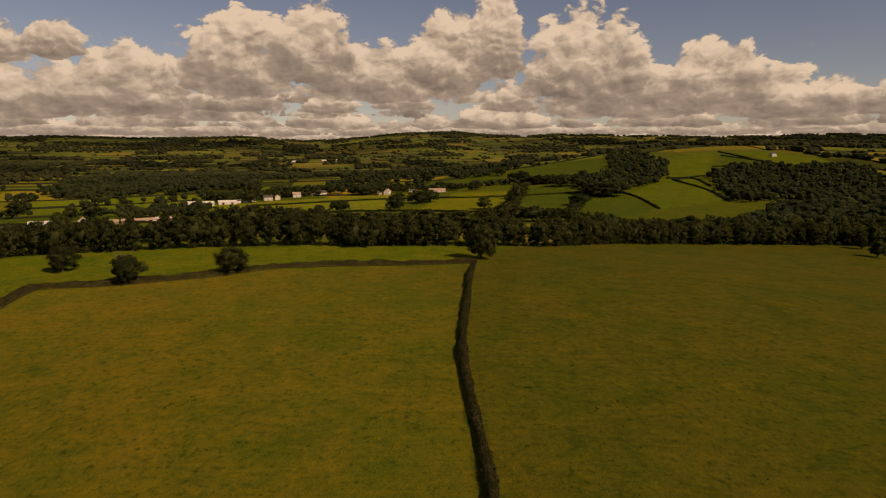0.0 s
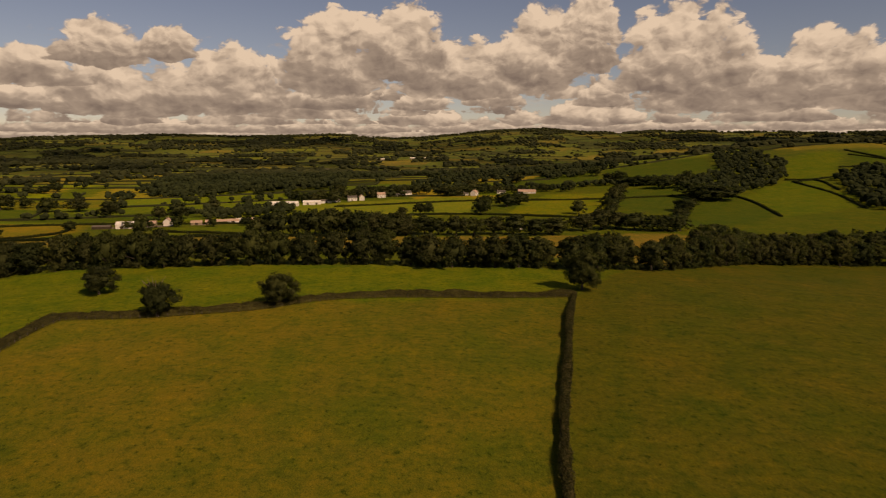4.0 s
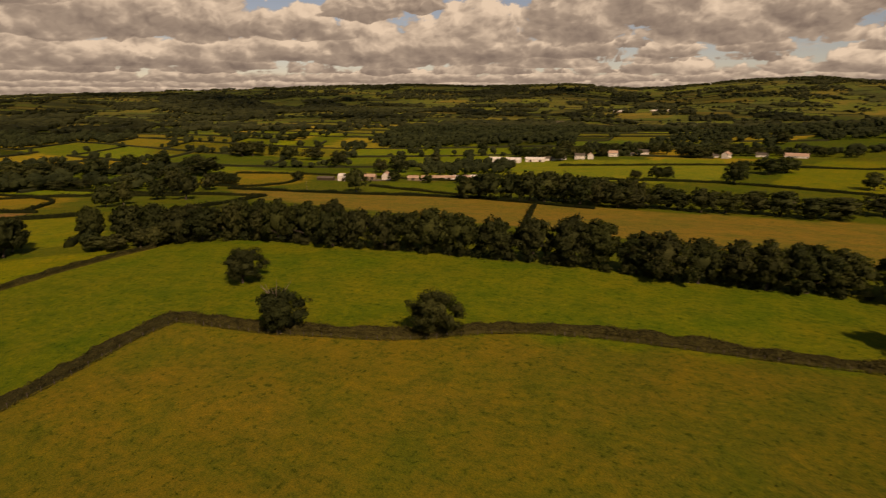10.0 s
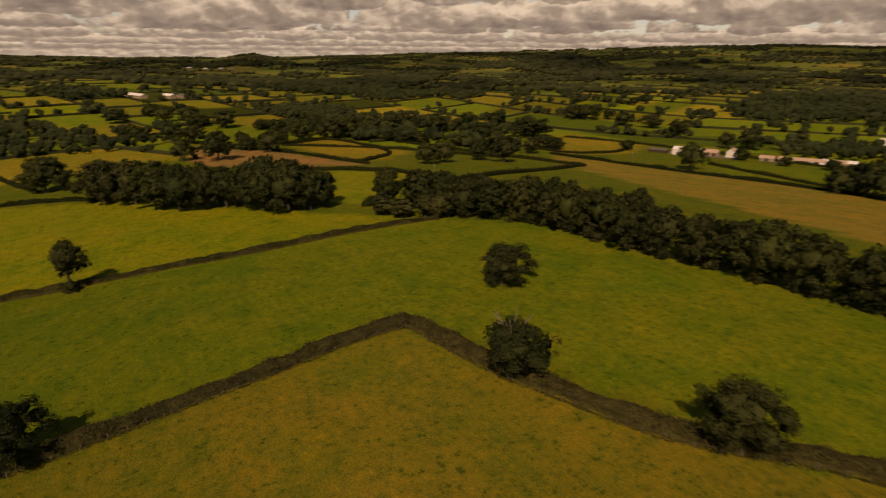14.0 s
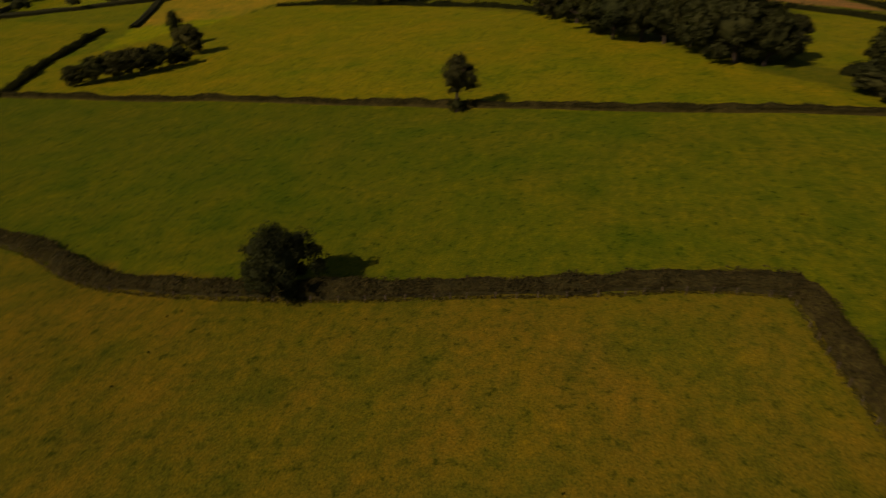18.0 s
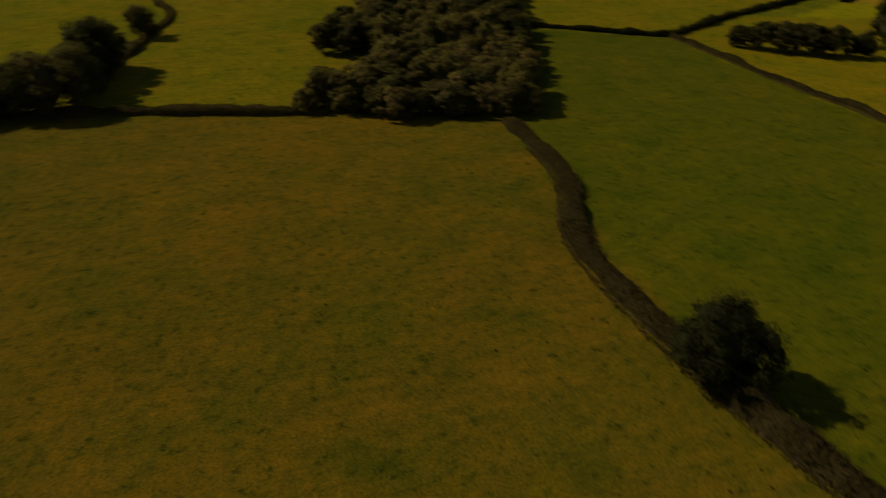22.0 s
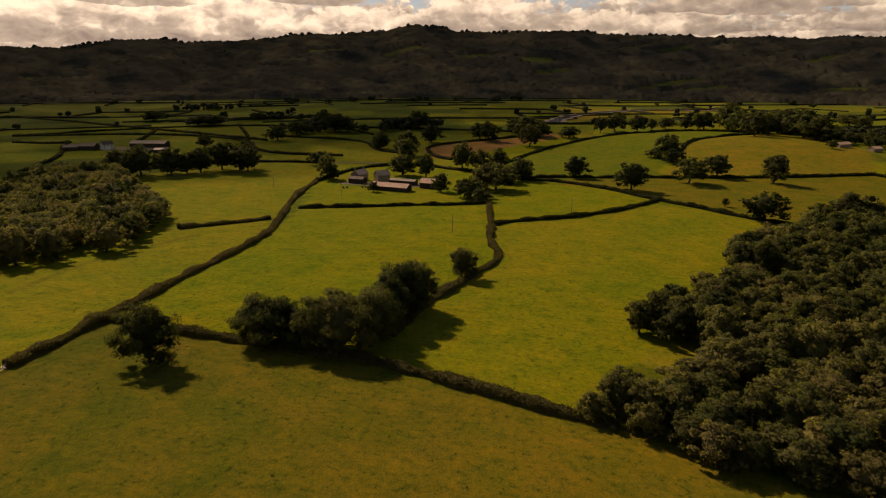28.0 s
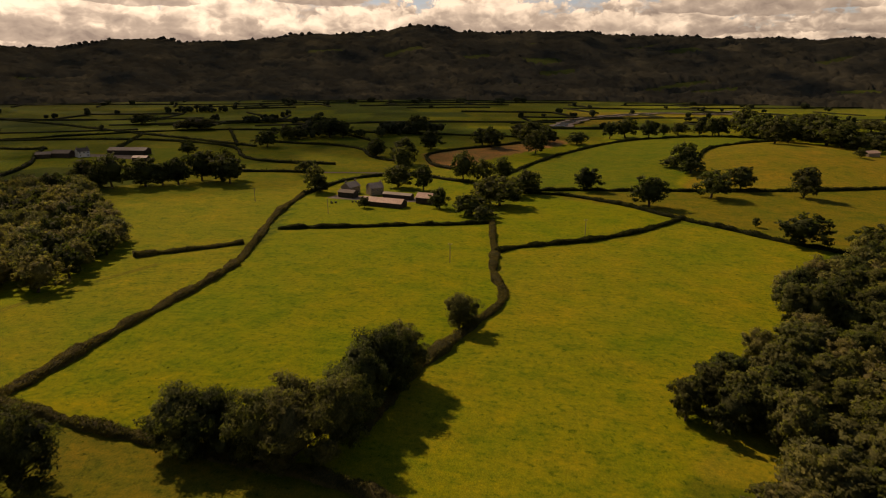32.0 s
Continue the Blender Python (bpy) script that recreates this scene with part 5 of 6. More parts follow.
def hill_canopy():
    """The closed canopy of the woods on the southern hill: one sheet over the slope, sunk where there are clearings."""
    g = np.random.default_rng(31)
    b, r = np.meshgrid(np.radians(np.linspace(138, 244, 430)), np.linspace(1660, 2760, 125))
    b, r = b + g.normal(0, 0.0012, b.shape), r + g.normal(0, 2.2, r.shape)
    x, y = -50 - r * np.sin(b), 100 + r * np.cos(b)
    u, v = lattice(x, y)
    u, v = u + 0.12 * np.sin(y / 37), v + 0.12 * np.sin(x / 43)
    i, j = np.floor(u), np.floor(v)
    fu, fv = u - i, v - j
    open_land = (cell_random(i, j, 3.0) > 0.82) & (np.abs(fv - 0.5) < 0.42 * cell_random(i, j, 8.0)) & (np.abs(fu - 0.5) < 0.45)
    top = 9 + g.normal(0, 3.2, x.shape) + 2.5 * np.sin(x / 31 + 2 * np.sin(y / 53)) * np.sin(y / 29 + x / 90)
    z = height(x, y) + np.where(open_land | (r < 1690), -3.0, top)
    idx = np.arange(x.size).reshape(x.shape)
    F = np.stack([idx[:-1, :-1], idx[:-1, 1:], idx[1:, 1:], idx[1:, :-1]], -1).reshape(-1, 4)
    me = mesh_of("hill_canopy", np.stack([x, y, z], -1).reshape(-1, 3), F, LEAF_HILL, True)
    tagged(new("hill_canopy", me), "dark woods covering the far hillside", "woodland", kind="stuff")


# copses and woods: outline, spacing, height
COPSES = []
COPSES += [([(-1249, 609), (-1710, 804), (-2120, 1121), (-2241, 1522), (-1901, 1279), (-1627, 990), (-1144, 738)], 19, 17), ([(-647, 1043), (-804, 1334), (-798, 1560), (-592, 1700), (-461, 1647), (-350, 1207), (-489, 1154), (-536, 1031)], 15, 15), ([(-230, 1221), (-176, 1425), (-96, 1900), (25, 2000), (202, 1457), (69, 1474), (-39, 1392), (-130, 1224)], 17, 14), ([(-2315, 1908), (-2834, 2324), (-2677, 2485), (-2348, 2426), (-2013, 2233), (-1738, 2076), (-1701, 1821)], 24, 17)]
COPSES += [([(233, 1082), (255, 1000), (306, 1026), (400, 1139), (463, 1322), (450, 1500), (387, 1520), (326, 1239), (265, 1190)], 12, 13), ([(484, 1171), (423, 970), (390, 843), (469, 857), (523, 796), (640, 850), (720, 1010), (798, 1221), (626, 1224), (563, 1246)], 12.5, 14), ([(-1, 1140), (61, 1185), (123, 1195), (257, 1200), (246, 1165), (123, 1165), (61, 1155), (0, 1115)], 9, 12), ([(-656, 1061), (-560, 1120), (-470, 1173), (-430, 1270), (-640, 1190)], 9, 15)]
COPSES += [([(-400, 1010), (-330, 1030), (-200, 1130), (-60, 1145), (20, 1125), (40, 1145), (-80, 1180), (-230, 1165), (-340, 1065)], 13, 13), ([(-900, 420), (-760, 520), (-640, 600), (-610, 660), (-660, 680), (-800, 580), (-930, 470)], 13, 13), ([(-700, 440), (-600, 500), (-500, 520), (-510, 560), (-620, 540), (-710, 480)], 12, 13), ([(-760, -60), (-690, -30), (-680, 100), (-650, 200), (-690, 260), (-800, 180), (-830, 40)], 17, 13), ([(-1350, 560), (-1150, 690), (-1100, 760), (-1300, 760), (-1450, 640)], 12, 14)]
COPSES += [([(230, 525), (420, 545), (600, 600), (640, 760), (470, 800), (380, 740), (290, 610)], 11, 15)]
COPSES += [([(150, -640), (190, -600), (240, -620), (230, -680), (170, -690)], 11, 13), ([(40, -690), (110, -650), (120, -700), (60, -730)], 11, 14), ([(300, -800), (380, -780), (360, -850)], 11, 12), ([(-400, -760), (-330, -730), (-440, -640), (-500, -600), (-560, -680)], 11, 13), ([(-391, -453), (-425, -425), (-560, -470), (-560, -520), (-430, -480)], 11, 11), ([(500, -1000), (600, -990), (580, -1060)], 11, 12)]


def far_country():
    g = np.random.default_rng(77)
    R = 4400
    i0, j0 = np.meshgrid(np.arange(-34, 35), np.arange(-48, 49))
    i0, j0 = i0.ravel().astype(float), j0.ravel().astype(float)
    hv, hf, ho = [], [], 0
    trees, tall = [], []
    prof = np.array([(-1, -0.3), (-0.9, 0.8), (0.0, 1.05), (0.9, 0.8), (1, -0.3)])
    for way in (0, 1):
        for i, j in zip(i0, j0):
            cx, cy = unlattice(np.array(i + 0.5), np.array(j + 0.5), j)
            r = math.hypot(cx + 50, cy - 100)
            b = math.degrees(math.atan2(-(cx + 50), cy - 100)) % 360
            if r > R or 232 < b < 318:
                continue
            south = 120 < b < 265
            if cell_random(i, j, 7.0 + way) < (0.5 if south and r < 1700 else 0.12 if r < 1700 else 0.34):
                continue
            n = 9 if r < 1500 else 5 if r < 2600 else 3
            s = np.linspace(0, 1, n)
            u, v = (i + s, np.full(n, j + 1e-4)) if way == 0 else (np.full(n, i), j + s * 0.999)
            x, y = unlattice(u, v, j)
            if planned(x, y).any():
                continue
            d = np.stack([np.gradient(x), np.gradient(y)], 1)
            d /= np.linalg.norm(d, axis=1)[:, None]
            wide, up = g.uniform(1.6, 2.6), g.uniform(1.8, 3.2)
            if r > 2000:
                wide, up = wide * 0.7, up * 0.6
            k = len(prof)
            V = np.zeros((n, k, 3))
            for q in range(k):
                V[:, q, 0] = x + d[:, 1] * prof[q, 0] * wide
                V[:, q, 1] = y - d[:, 0] * prof[q, 0] * wide
                V[:, q, 2] = height(V[:, q, 0], V[:, q, 1]) + prof[q, 1] * up * g.uniform(0.8, 1.25, n)
            idx = np.arange(n * k).reshape(n, k) + ho
            hv.append(V.reshape(-1, 3))
            hf.append(np.stack([idx[:-1, :-1], idx[1:, :-1], idx[1:, 1:], idx[:-1, 1:]], -1).reshape(-1, 4))
            ho += n * k
            dense = cell_random(i, j, 11.0 + way)
            count = g.poisson(3 * dense) if south else g.poisson(10 * dense ** 1.6 + 1) if r < 1700 else g.poisson(14 * dense ** 1.5) if r < 2800 else g.poisson(7 * dense ** 1.5)
            for q in g.uniform(0, 1, count):
                trees.append((np.interp(q, s, x) + g.normal(0, 3), np.interp(q, s, y) + g.normal(0, 3)))
                tall.append(g.uniform(9, 17) if r < 1700 else g.uniform(6, 11))
    for i, j in zip(i0, j0):
        cx, cy = unlattice(np.array(i + 0.5), np.array(j + 0.5), j)
        r = math.hypot(cx + 50, cy - 100)
        b = math.degrees(math.atan2(-(cx + 50), cy - 100)) % 360
        south = 120 < b < 265
        chance = 0.93 if south and r > 1680 else 0.0 if south else 0.11 if r < 1700 else 0.32
        if r > R or 232 < b < 318 or cell_random(i, j, 3.0) > chance:
            continue
        step = 13.0 if r < 1600 else 24.0 if south else 20.0 if r < 3000 else 24.0
        nu, nv = int(CELL_U / step), int(CELL_V / step)
        uu, vv = np.meshgrid((np.arange(nu) + 0.5) / nu, (np.arange(nv) + 0.5) / nv)
        x, y = unlattice(i + uu.ravel(), j + vv.ravel(), j)
        x, y = x + g.normal(0, step * 0.22, x.shape), y + g.normal(0, step * 0.22, x.shape)
        ok = ~planned(x, y)
        trees += list(zip(x[ok], y[ok]))
        tall += list(g.uniform(0.8, 1.25, ok.sum()) * (14 if south else min(step, 13)))
    trees, tall = np.array(trees), np.array(tall)
    ok = ~planned(trees[:, 0], trees[:, 1])
    trees, tall = list(map(tuple, trees[ok])), list(tall[ok])
    for poly, gap, hi in COPSES:
        bx, by = [p[0] for p in poly], [p[1] for p in poly]
        cx, cy = np.meshgrid(np.arange(min(bx), max(bx), gap), np.arange(min(by), max(by), gap))
        cx, cy = cx.ravel() + g.normal(0, gap * 0.25, cx.size), cy.ravel() + g.normal(0, gap * 0.25, cx.size)
        ok = inside(cx, cy, poly)
        trees += list(zip(cx[ok], cy[ok]))
        tall += list(g.uniform(0.6, 1.35, ok.sum()) * hi)
    trees, tall = np.array(trees), np.array(tall)
    r = np.hypot(trees[:, 0] + 50, trees[:, 1] - 100)
    P = np.concatenate([trees, (height(trees[:, 0], trees[:, 1]) - 0.06 * tall)[:, None]], 1)
    hill = (trees[:, 1] < -900) & (r >= 1600)
    ridge = hill & (r > 2520) & (np.sin(trees[:, 0] / 47) + np.sin(trees[:, 0] / 19 + 1) + g.normal(0, 0.7, len(r)) > 0.5)
    a, c = r < 1500, (r >= 1500) & ~hill
    hill_canopy()
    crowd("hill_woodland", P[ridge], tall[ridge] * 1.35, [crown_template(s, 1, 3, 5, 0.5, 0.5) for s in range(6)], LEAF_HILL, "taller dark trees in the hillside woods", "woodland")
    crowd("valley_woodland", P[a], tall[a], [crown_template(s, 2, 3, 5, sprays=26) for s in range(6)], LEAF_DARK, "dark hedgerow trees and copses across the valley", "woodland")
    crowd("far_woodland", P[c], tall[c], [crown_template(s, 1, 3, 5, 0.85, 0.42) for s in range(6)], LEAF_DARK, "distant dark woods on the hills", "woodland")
    tagged(new("far_hedgerows", mesh_of("far_hedgerows", np.concatenate(hv), np.concatenate(hf), LEAF_DARK)), "dark hedgerows between distant fields", "hedgerow", kind="stuff")



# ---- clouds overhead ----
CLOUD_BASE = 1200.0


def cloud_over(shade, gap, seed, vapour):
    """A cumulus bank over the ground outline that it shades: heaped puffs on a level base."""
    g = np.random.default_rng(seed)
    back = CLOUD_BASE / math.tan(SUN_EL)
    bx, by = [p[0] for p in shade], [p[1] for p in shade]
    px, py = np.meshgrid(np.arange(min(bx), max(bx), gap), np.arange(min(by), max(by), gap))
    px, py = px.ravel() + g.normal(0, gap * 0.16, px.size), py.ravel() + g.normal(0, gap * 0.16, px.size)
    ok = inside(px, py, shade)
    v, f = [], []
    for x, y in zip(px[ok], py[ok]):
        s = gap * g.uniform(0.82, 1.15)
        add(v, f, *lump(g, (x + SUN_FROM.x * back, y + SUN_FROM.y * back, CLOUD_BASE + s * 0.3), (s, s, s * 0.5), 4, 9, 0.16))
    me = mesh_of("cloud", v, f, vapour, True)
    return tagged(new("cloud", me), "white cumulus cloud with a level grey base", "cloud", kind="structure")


def blot(bearing, far, wide, deep):
    """An uneven outline on the ground, far out along a bearing."""
    b = radians(bearing)
    cx, cy = -50 - far * math.sin(b), 100 + far * math.cos(b)
    ring = [2 * math.pi * k / 12 for k in range(12)]
    return [(cx + wide * (1 + 0.25 * math.sin(3 * a + far)) * math.cos(a), cy + deep * (1 + 0.25 * math.cos(2 * a + far)) * math.sin(a)) for a in ring]


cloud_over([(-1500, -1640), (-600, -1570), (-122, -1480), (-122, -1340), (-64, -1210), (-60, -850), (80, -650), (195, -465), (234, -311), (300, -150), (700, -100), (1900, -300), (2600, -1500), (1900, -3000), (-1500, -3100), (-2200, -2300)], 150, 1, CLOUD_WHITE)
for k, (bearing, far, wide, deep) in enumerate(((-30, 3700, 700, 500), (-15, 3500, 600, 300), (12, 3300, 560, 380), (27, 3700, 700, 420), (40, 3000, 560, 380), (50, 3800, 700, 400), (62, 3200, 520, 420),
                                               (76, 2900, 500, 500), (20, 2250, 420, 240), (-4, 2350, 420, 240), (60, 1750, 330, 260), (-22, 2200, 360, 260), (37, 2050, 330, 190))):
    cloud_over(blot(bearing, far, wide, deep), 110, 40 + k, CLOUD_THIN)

far_country()


# ---- buildings ----
def slab(bm, corners, thick):
    """A thin slab over four corners."""
    n = (Vector(corners[1]) - Vector(corners[0])).cross(Vector(corners[3]) - Vector(corners[0])).normalized()
    lo = [bm.verts.new(c) for c in corners]
    hi = [bm.verts.new(Vector(c) + n * thick) for c in corners]
    bm.faces.new(lo[::-1])
    bm.faces.new(hi)
    for k in range(4):
        bm.faces.new((lo[k], lo[(k + 1) % 4], hi[(k + 1) % 4], hi[k]))


def block(bm, x0, x1, y0, y1, z0, z1):
    v = [bm.verts.new(p) for p in ((x0, y0, z0), (x1, y0, z0), (x1, y1, z0), (x0, y1, z0), (x0, y0, z1), (x1, y0, z1), (x1, y1, z1), (x0, y1, z1))]
    for f in ((3, 2, 1, 0), (4, 5, 6, 7), (0, 1, 5, 4), (1, 2, 6, 5), (2, 3, 7, 6), (3, 0, 4, 7)):
        bm.faces.new([v[k] for k in f])


def building(name, x, y, turn, long, deep, eaves, ridge, wall, roof, label, category, chimneys=0, windows=0, storeys=1, doors=1, group="", door_wide=1.0, door_tall=2.0):
    """A gabled building: walls, two roof slopes, chimneys, windows and doors. Its length runs along its own x."""
    root = tagged(new(name), label, category, group)
    root.matrix_basis = pose(x, y, gz(x, y), 0, 0, turn)
    a, b = long / 2, deep / 2
    bm = bmesh.new()
    lo = [bm.verts.new(p) for p in ((-a, -b, -1.5), (a, -b, -1.5), (a, b, -1.5), (-a, b, -1.5))]
    hi = [bm.verts.new(p) for p in ((-a, -b, eaves), (a, -b, eaves), (a, b, eaves), (-a, b, eaves))]
    g0, g1 = bm.verts.new((-a, 0, ridge)), bm.verts.new((a, 0, ridge))
    bm.faces.new((lo[0], lo[1], hi[1], hi[0]))
    bm.faces.new((lo[2], lo[3], hi[3], hi[2]))
    bm.faces.new((lo[1], lo[2], hi[2], g1, hi[1]))
    bm.faces.new((lo[3], lo[0], hi[0], g0, hi[3]))
    part("wall", bm, wall, root)
    fall = (ridge - eaves) / b
    o = 0.35
    for s in (-1, 1):
        bm = bmesh.new()
        c = [(-a - o, s * (b + o), eaves - fall * o + 0.03), (a + o, s * (b + o), eaves - fall * o + 0.03), (a + o, 0, ridge + 0.03), (-a - o, 0, ridge + 0.03)]
        slab(bm, c if s < 0 else c[::-1], 0.14)
        top = part("roof", bm, roof, root)
    for k in range(chimneys):
        cx = (-a + 0.7) if k == 0 else (a - 0.7)
        bm = bmesh.new()
        block(bm, cx - 0.5, cx + 0.5, -0.4, 0.4, ridge - 0.9, ridge + 1.2)
        block(bm, cx - 0.58, cx + 0.58, -0.48, 0.48, ridge + 1.2, ridge + 1.35)
        part("chimney", bm, STONE, top)
    for s in (-1, 1):
        for lev in range(storeys):
            for k in range(windows):
                wx = -a + long * (k + 0.5) / windows
                if lev == 0 and k == windows // 2:
                    continue
                z = 0.9 + lev * 2.6
                bm = bmesh.new()
                block(bm, wx - 0.6, wx + 0.6, s * b - 0.05, s * b + 0.05, z - 0.05, z + 1.3)
                frame_ob = part("window", bm, WHITEWASH, root)
                bm = bmesh.new()
                for q in (-0.28, 0.28):
                    block(bm, wx + q - 0.24, wx + q + 0.24, s * b - 0.065, s * b + 0.065, z + 0.04, z + 1.2)
                part("pane", bm, GLASS, frame_ob, "dark glass panes")
    for k in range(doors):
        dx = -a + long * (k + 0.5) / doors
        bm = bmesh.new()
        block(bm, dx - door_wide / 2, dx + door_wide / 2, -b - 0.06, -b + 0.06, 0, door_tall)
        part("door", bm, DARK_WOOD, root)
    return root


def house(x, y, turn, long=11, deep=7, wall=WHITEWASH, roof=SLATE, label="whitewashed two-storey house with a slate roof", storeys=2, chimneys=2, windows=3):
    e = 2.6 * storeys + 0.2
    return building("house", x, y, turn, long, deep, e, e + deep * 0.38, wall, roof, label, "house", chimneys, windows, storeys, 1, "valley houses")


def barn(x, y, turn, long, deep, eaves, ridge, wall, roof, label, doors=2):
    return building("barn", x, y, turn, long, deep, eaves, ridge, wall, roof, label, "barn", 0, 0, 1, doors, "farm buildings", 3.2, min(3.0, eaves - 0.3))


# southern farm
barn(5, -279, -12, 29, 9, 3.2, 5.4, DARK_WOOD, RED_ROOF, "long dark-sided barn with a rust-brown sheet roof", 3)
barn(-20, -294, -12, 11, 9, 4.2, 6.8, DARK_WOOD, RED_ROOF, "dark boarded barn with a brown sheet roof")
barn(2, -306, -12, 21, 6, 3.4, 4.4, DARK_WOOD, OLD_SLATE, "low dark shed with a pale weathered roof")
barn(37, -303, -12, 12, 7, 3.8, 5.2, DARK_WOOD, GREY_SHEET, "small dark barn with a grey roof")
house(40, -318, 70, 12, 8, STONE, OLD_SLATE, "stone farmhouse with a pale slate roof and chimneys")
house(22, -318, 40, 10, 8, STONE, OLD_SLATE, "stone farm cottage with a pale slate roof", 2, 1)
# farm in the shaded vale
barn(337, -396, 10, 16, 10, 4, 6.5, DARK_WOOD, GREY_SHEET, "dark boarded barn with a grey sheet roof")
house(322, -402, 60, 10, 7, WHITEWASH, SLATE, "pale-walled farmhouse with a dark slate roof")
barn(293, -428, 8, 36, 12, 4.2, 6.4, DARK_WOOD, SLATE, "long dark cattle shed with a dark roof", 3)
barn(259, -396, 8, 13, 7, 3.2, 4.6, DARK_WOOD, RED_ROOF, "low shed with a rust-brown roof")
barn(350, -388, 30, 12, 8, 3.6, 5.6, DARK_WOOD, SLATE, "dark outhouse with a dark slate roof")
# farm and yards in the north vale
barn(-437, 686, 20, 24, 12, 5, 7.5, PALE_SHEET, PALE_SHEET, "pale sheet-clad farm shed in the vale")
barn(-462, 676, 20, 18, 8, 2.8, 4.2, DARK_WOOD, GREY_SHEET, "low grey-roofed farm shed in the vale")
barn(-424, 706, 20, 12, 8, 3.5, 6.0, STONE, RED_ROOF, "red-roofed stone barn in the vale")
house(-408, 714, 110, 10, 8, WHITEWASH, RED_ROOF, "white gabled farmhouse with a brown roof")
for x, y, l in ((-378, 722, 12), (-366, 730, 10), (-356, 734, 14), (-344, 742, 13), (-338, 748, 9), (-330, 752, 12), (-322, 757, 8)):
    barn(x, y, 15 + l, l, 7, 3.0, 5.0, WHITEWASH if l in (9, 13) else STONE, RED_ROOF if l > 9 else PALE_SHEET, "low brown-roofed yard building", 1)
barn(-362, 938, 14, 44, 14, 4.5, 7.0, PALE_SHEET, PALE_SHEET, "long white sheet-clad shed")
barn(-327, 962, 24, 26, 12, 4, 6, PALE_SHEET, PALE_SHEET, "white sheet-clad shed beside the long shed")
barn(-312, 982, 30, 16, 9, 3.2, 5.4, PALE_SHEET, GREY_SHEET, "small white-walled shed beside the lane", 1)
house(-300, 996, 60, 10, 8, WHITEWASH, SLATE, "small white cottage with a slate roof", 1, 1)
house(-279, 1012, 22, 14, 7, WHITEWASH, SLATE, "long white village house with a slate roof", 2, 2, 4)
house(-266, 1020, 110, 11, 8, WHITEWASH, RED_ROOF, "white gabled village house below dark trees", 2, 1)
house(-244, 1058, 25, 13, 8, WHITEWASH, RED_ROOF, "broad white village house with a brown roof", 2, 2, 4)
house(-206, 1080, 35, 14, 9, WHITEWASH, SLATE, "white village house with a slate roof among trees", 2, 1)
house(-220, 1072, 60, 8, 6, WHITEWASH, SLATE, "small white outhouse among trees", 1, 0, 2)
house(-94, 1076, 75, 12, 9, WHITEWASH, RED_ROOF, "cream house with a brown roof")
house(-108, 1080, 20, 8, 6, WHITEWASH, SLATE, "small white house among dark trees", 1, 1)
house(-52, 1100, 10, 14, 7, WHITEWASH, SLATE, "low white cottage among dark trees", 1, 1)
house(-10, 1095, 2, 28, 9, WHITEWASH, RED_ROOF, "long white bungalow with a brown roof", 1, 1, 6)
house(-17, 690, 2, 16, 8, WHITEWASH, GREY_SHEET, "white bungalow with a grey roof", 1, 1, 4)
# western farm and houses
barn(-585, -6, 70, 34, 16, 4.2, 7.0, STONE, RED_ROOF, "large brown-roofed cattle barn", 3)
barn(-612, 4, 70, 26, 14, 4.0, 6.4, STONE, SLATE, "dark-roofed cattle barn at the farm")
barn(-562, -18, 60, 18, 9, 3.2, 5.2, STONE, GREY_SHEET, "stone-walled farm range under grey roof")
barn(-645, 18, 80, 22, 6, 2.4, 3.6, STONE, RED_ROOF, "low open farm shed with brown roof")
house(-847, 112, 80, 9, 8, WHITEWASH, SLATE, "white gabled house among trees")
house(-868, -8, 60, 10, 8, WHITEWASH, SLATE, "white gabled house among trees")
house(-742, 80, 70, 11, 7, STONE, RED_ROOF, "stone cottage with a brown roof", 1)
house(-759, 124, 80, 14, 7, WHITEWASH, RED_ROOF, "white bungalow with a brown roof", 1)
for x, y, l in ((-1617, 1256, 30), (-1590, 1270, 20), (-1022, 1363, 24), (-590, 1851, 20), (-303, 1917, 22), (-330, 1930, 14), (-266, 2097, 26), (-475, 2636, 50), (-602, 2568, 40), (-430, 2650, 30), (-1262, 300, 60), (-1240, 350, 30), (-1232, 372, 24), (-2662, 646, 30), (-2590, 690, 26), (-2555, 740, 26), (-2557, 776, 20), (-1351, 680, 20), (-1306, 755, 16),
                (-1323, 684, 26), (-1224, 683, 22), (-1674, 930, 24), (-1185, 729, 18), (-640, 1700, 16), (-520, 1760, 18)):
    barn(x, y, 20, l, 12, 4.5, 7.5, STONE, PALE_SHEET if l > 25 else GREY_SHEET, "distant white farm building on the hills", 1)

house(701, 1362, 20, 12, 8, WHITEWASH, SLATE, "white hill farmhouse with a slate roof")
for x, y, l in ((-404, -565, 16), (-432, -557, 12), (-559, -635, 14)):
    barn(x, y, 30, l, 8, 3.2, 5.2, STONE, RED_ROOF, "small brown-roofed farm building behind trees", 1)


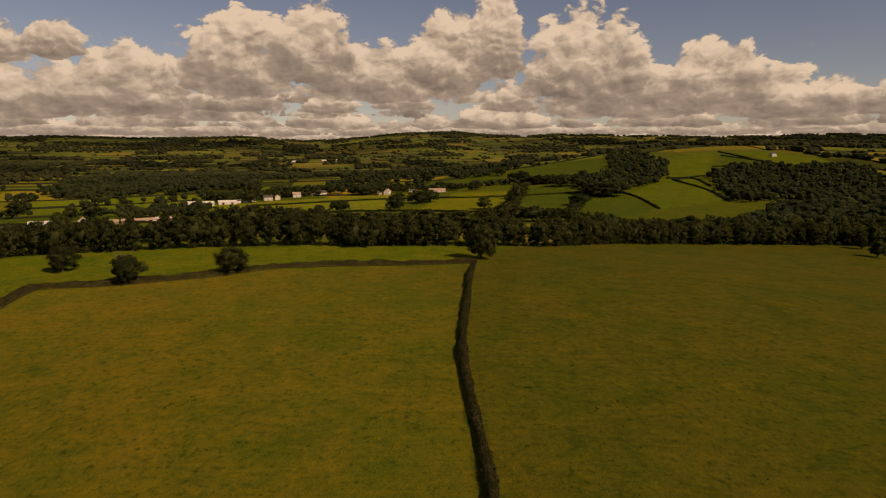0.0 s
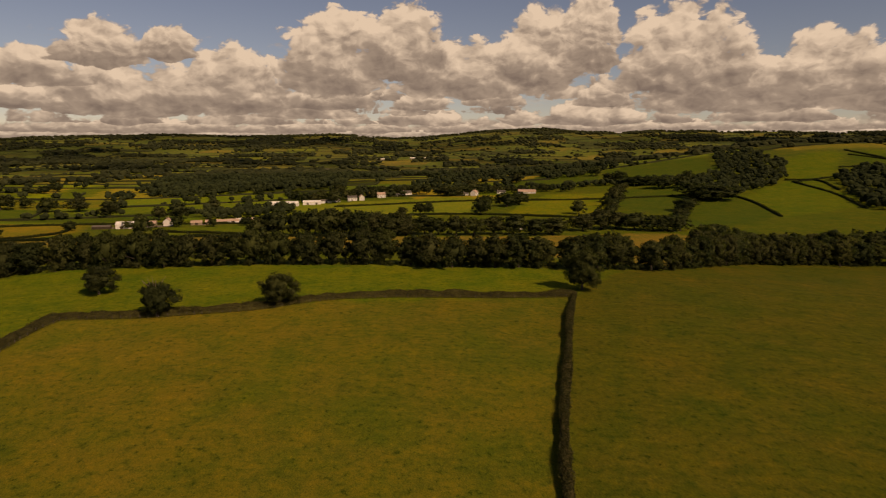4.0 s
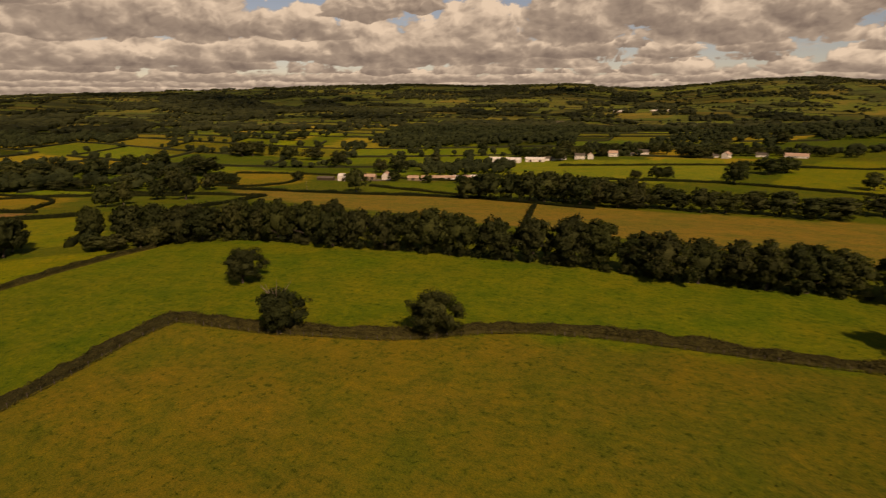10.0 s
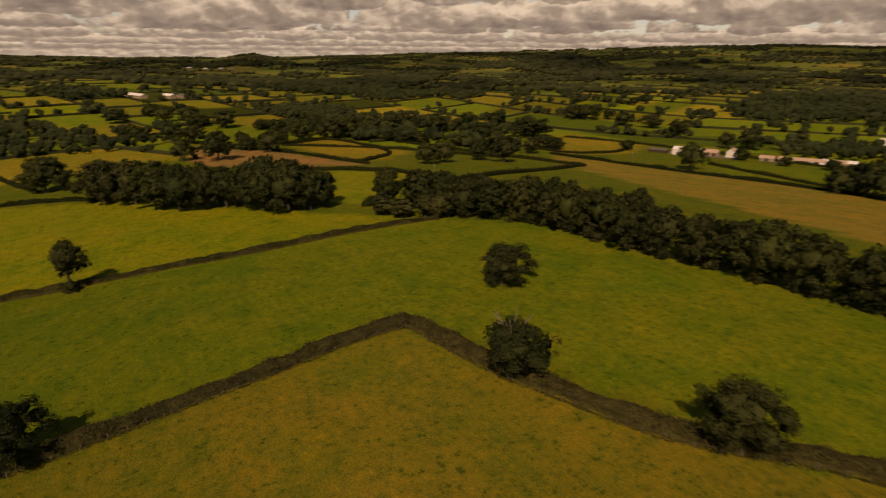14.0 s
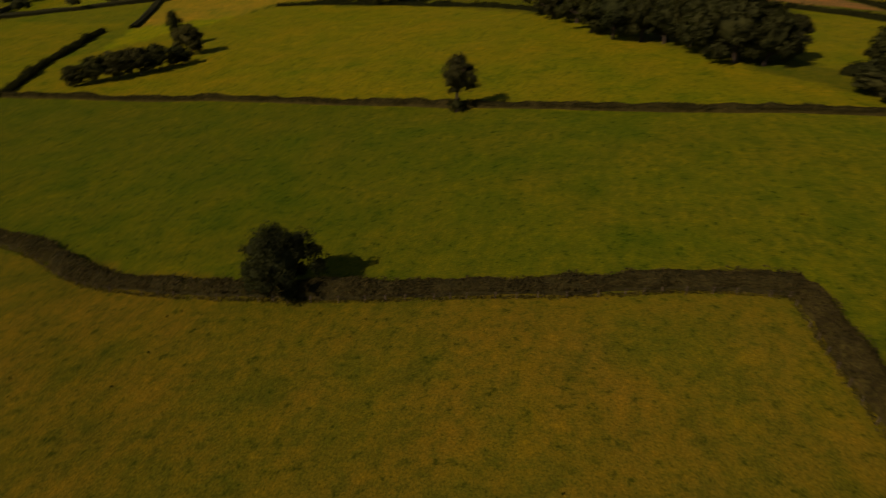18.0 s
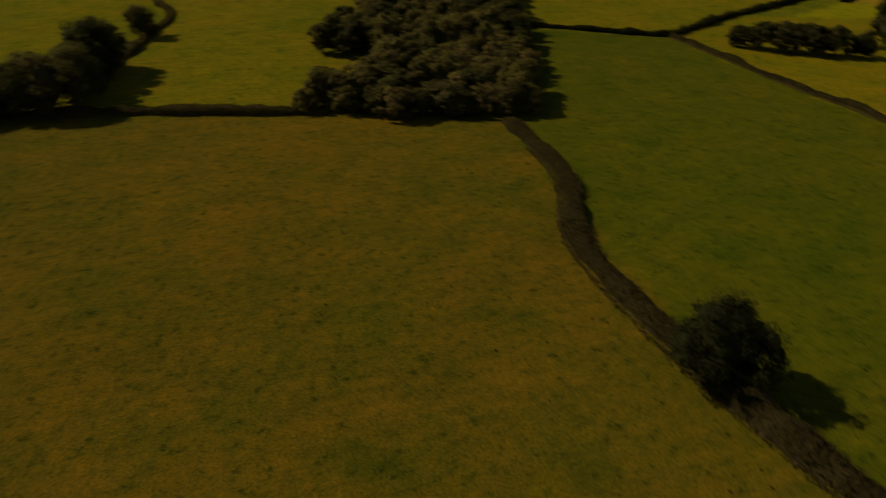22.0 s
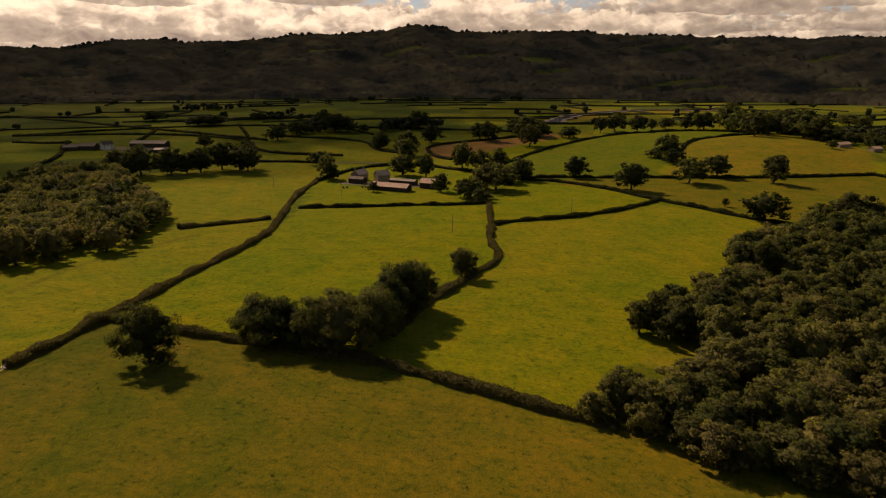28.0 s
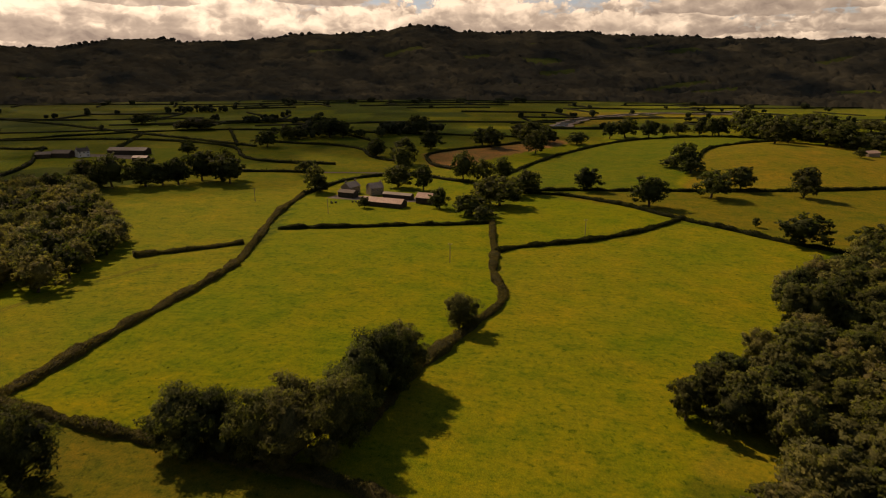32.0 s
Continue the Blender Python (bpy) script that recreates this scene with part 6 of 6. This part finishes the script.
# ---- poles, gate, river, yards ----
def pole(x, y, tall=9.0):
    root = tagged(new("power_pole"), "slim wooden power pole in pasture", "pole", "power poles")
    root.matrix_basis = pose(x, y, gz(x, y))
    v, f = tube([(0, 0, -0.8), (0, 0, tall * 0.5), (0, 0, tall)], [0.17, 0.15, 0.12], 8)
    part_mesh("shaft", mesh_of("shaft", v, f, POLE, True), root)
    bm = bmesh.new()
    block(bm, -0.9, 0.9, -0.06, 0.06, tall - 0.5, tall - 0.38)
    part("crossarm", bm, POLE, root)
    for k in (-0.75, 0, 0.75):
        v, f = tube([(k, 0, tall - 0.38), (k, 0, tall - 0.2)], [0.06, 0.05], 6)
        part_mesh("insulator", mesh_of("insulator", v, f, PALE_SHEET), root)


for x, y in ((-121, -220), (31, -246), (-409, 582), (-334, 345), (-60, -150), (90, -270)):
    pole(x, y)


def gate(x, y, turn, wide=3.6):
    root = tagged(new("field_gate"), "galvanised five-bar field gate, closed", "gate")
    root.matrix_basis = pose(x, y, gz(x, y), 0, 0, turn)
    for s in (-1, 1):
        v, f = tube([(s * (wide / 2 + 0.15), 0, -0.5), (s * (wide / 2 + 0.15), 0, 1.35)], [0.11, 0.1], 7)
        part_mesh("post", mesh_of("post", v, f, POLE), root)
    for k in range(5):
        v, f = tube([(-wide / 2, 0, 0.25 + 0.22 * k), (wide / 2, 0, 0.25 + 0.22 * k)], [0.028, 0.028], 6)
        part_mesh("bar", mesh_of("bar", v, f, METAL), root)
    v, f = tube([(-wide / 2, 0.03, 0.2), (wide / 2, 0.03, 1.15)], [0.025, 0.025], 6)
    part_mesh("brace", mesh_of("brace", v, f, METAL), root)


gate(12.5, 47, 85)
gate(-69, -251, 100)


def ribbon(name, line, wide, material, label, category, up=0.06, kind="structure"):
    """A strip that follows the ground."""
    pts = resample(rounded(line), 6)
    P = np.array(pts)
    d = np.gradient(P, axis=0)
    d /= np.linalg.norm(d, axis=1)[:, None]
    side = np.stack([d[:, 1], -d[:, 0]], 1)
    V = []
    for a in (-1, -0.5, 0, 0.5, 1):
        q = P + side * (a * wide / 2 * (1 + 0.2 * np.sin(np.arange(len(P)) * 0.7)))[:, None]
        V.append(np.concatenate([q, (height(q[:, 0], q[:, 1]) + up)[:, None]], 1))
    V = np.stack(V, 1)
    idx = np.arange(V.shape[0] * 5).reshape(-1, 5)
    F = np.stack([idx[:-1, :-1], idx[1:, :-1], idx[1:, 1:], idx[:-1, 1:]], -1).reshape(-1, 4)
    return tagged(new(name, mesh_of(name, V.reshape(-1, 3), F, material, True)), label, category, kind=kind)


RIVER = [(-108, -800), (-116, -850), (-138, -930), (-190, -1010), (-282, -1120), (-350, -1105), (-416, -1112), (-440, -1160), (-430, -1220)]
ribbon("river_bank", RIVER, 30, MUD, "pale mud banks along the valley river", "riverbank", 1.4)
ribbon("river", RIVER, 15, WATER, "slow river winding over the valley floor", "water", 1.7)
ribbon("water", [(1180, -1150), (1050, -1140), (960, -1125)], 16, WATER, "flooded channel on the valley floor", "water", 2.6)
ribbon("water", [(1010, -1250), (920, -1240)], 14, WATER, "flooded channel on the valley floor", "water", 2.6)
ribbon("lane", [(260, -262), (227, -303), (184, -359), (142, -388), (99, -397), (20, -416), (-40, -384), (-82, -351)], 5, TRACK, "narrow gravel farm lane", "lane", 0.15)
ribbon("farmyard", [(48, -305), (28, -300), (5, -300), (-12, -306)], 16, TRACK, "pale gravel farmyard between barns", "yard", 0.12)
ribbon("farmyard", [(350, -405), (310, -412), (265, -408)], 18, TRACK, "pale gravel farmyard between barns", "yard", 0.12)
ribbon("farmyard", [(-470, 680), (-430, 696), (-400, 712)], 16, TRACK, "pale gravel farmyard between sheds", "yard", 0.15)
ribbon("farmyard", [(-380, 726), (-352, 738), (-318, 756)], 20, TRACK, "pale gravel yard with low buildings", "yard", 0.15)
ribbon("farmyard", [(-560, -26), (-600, -20), (-650, 6)], 24, TRACK, "pale gravel farmyard between barns", "yard", 0.15)


for by in (0.0, 1.9):
    ribbon("wheel_track", [(x - by, y) for x, y in [(66, -10), (70, -36), (71, -52), (70, -71), (66, -92), (60, -118)]], 0.36, WHEEL_GRASS, "pale wheel track pressed into pasture grass", "track", 0.08)


def bale(x, y, turn):
    """A wrapped round bale lying on its side."""
    root = tagged(new("wrapped_bale"), "black plastic-wrapped round silage bale on grass", "bale", "silage bales")
    bm = bmesh.new()
    bmesh.ops.create_cone(bm, cap_ends=True, segments=20, radius1=0.62, radius2=0.62, depth=1.2)
    bmesh.ops.bevel(bm, geom=[e for e in bm.edges if abs(e.verts[0].co.z - e.verts[1].co.z) < 0.01], offset=0.09, segments=2, affect="EDGES")
    ob = part("bale_body", bm, WRAP, root)
    ob.matrix_basis = pose(0, 0, 0.58, 90, 0, 0)
    root.matrix_basis = pose(x, y, gz(x, y), 0, 0, turn)


for x, y, turn in ((41, -280, 10), (40, -278, 15), (38, -280, 80), (28, -285, 20), (26, -286, 40), (24, -286, 5)):
    bale(x, y, turn)


# ---- rough tufts ----
def tufts():
    g = np.random.default_rng(9)
    n = 14000
    x, y = g.uniform(-270, 160, n), g.uniform(-60, 330, n)
    patch = np.sin(x / 17 + 1.5 * np.sin(y / 23)) * np.sin(y / 19 + x / 41) + g.normal(0, 0.5, n)
    x, y = x[patch > 0.85], y[patch > 0.85]
    n, per = len(x), 8
    s = g.uniform(0.05, 0.17, n)
    cx = np.repeat(x, per) + g.normal(0, 0.5, n * per) * np.repeat(s, per)
    cy = np.repeat(y, per) + g.normal(0, 0.5, n * per) * np.repeat(s, per)
    cz = height(cx, cy) + np.repeat(s, per) * 0.35 + 0.12
    N = np.tile([0.0, 0.0, 0.6], (n * per, 1))
    v, f = leaf_cards(g, np.stack([cx, cy, cz], 1), N, 1.0, 0.6)
    c = np.stack([cx, cy, cz], 1).repeat(3, 0)
    v = c + (v - c) * np.repeat(np.repeat(s, per), 3)[:, None]
    tagged(new("grass_tufts", mesh_of("grass_tufts", v, f, TUFT)), "dark rough grass tufts in the pasture", "grass", kind="stuff")


tufts()

for key in list(PROTOS):
    root = PROTOS[key][0]
    for o in list(root.children_recursive) + [root]:
        bpy.data.objects.remove(o)
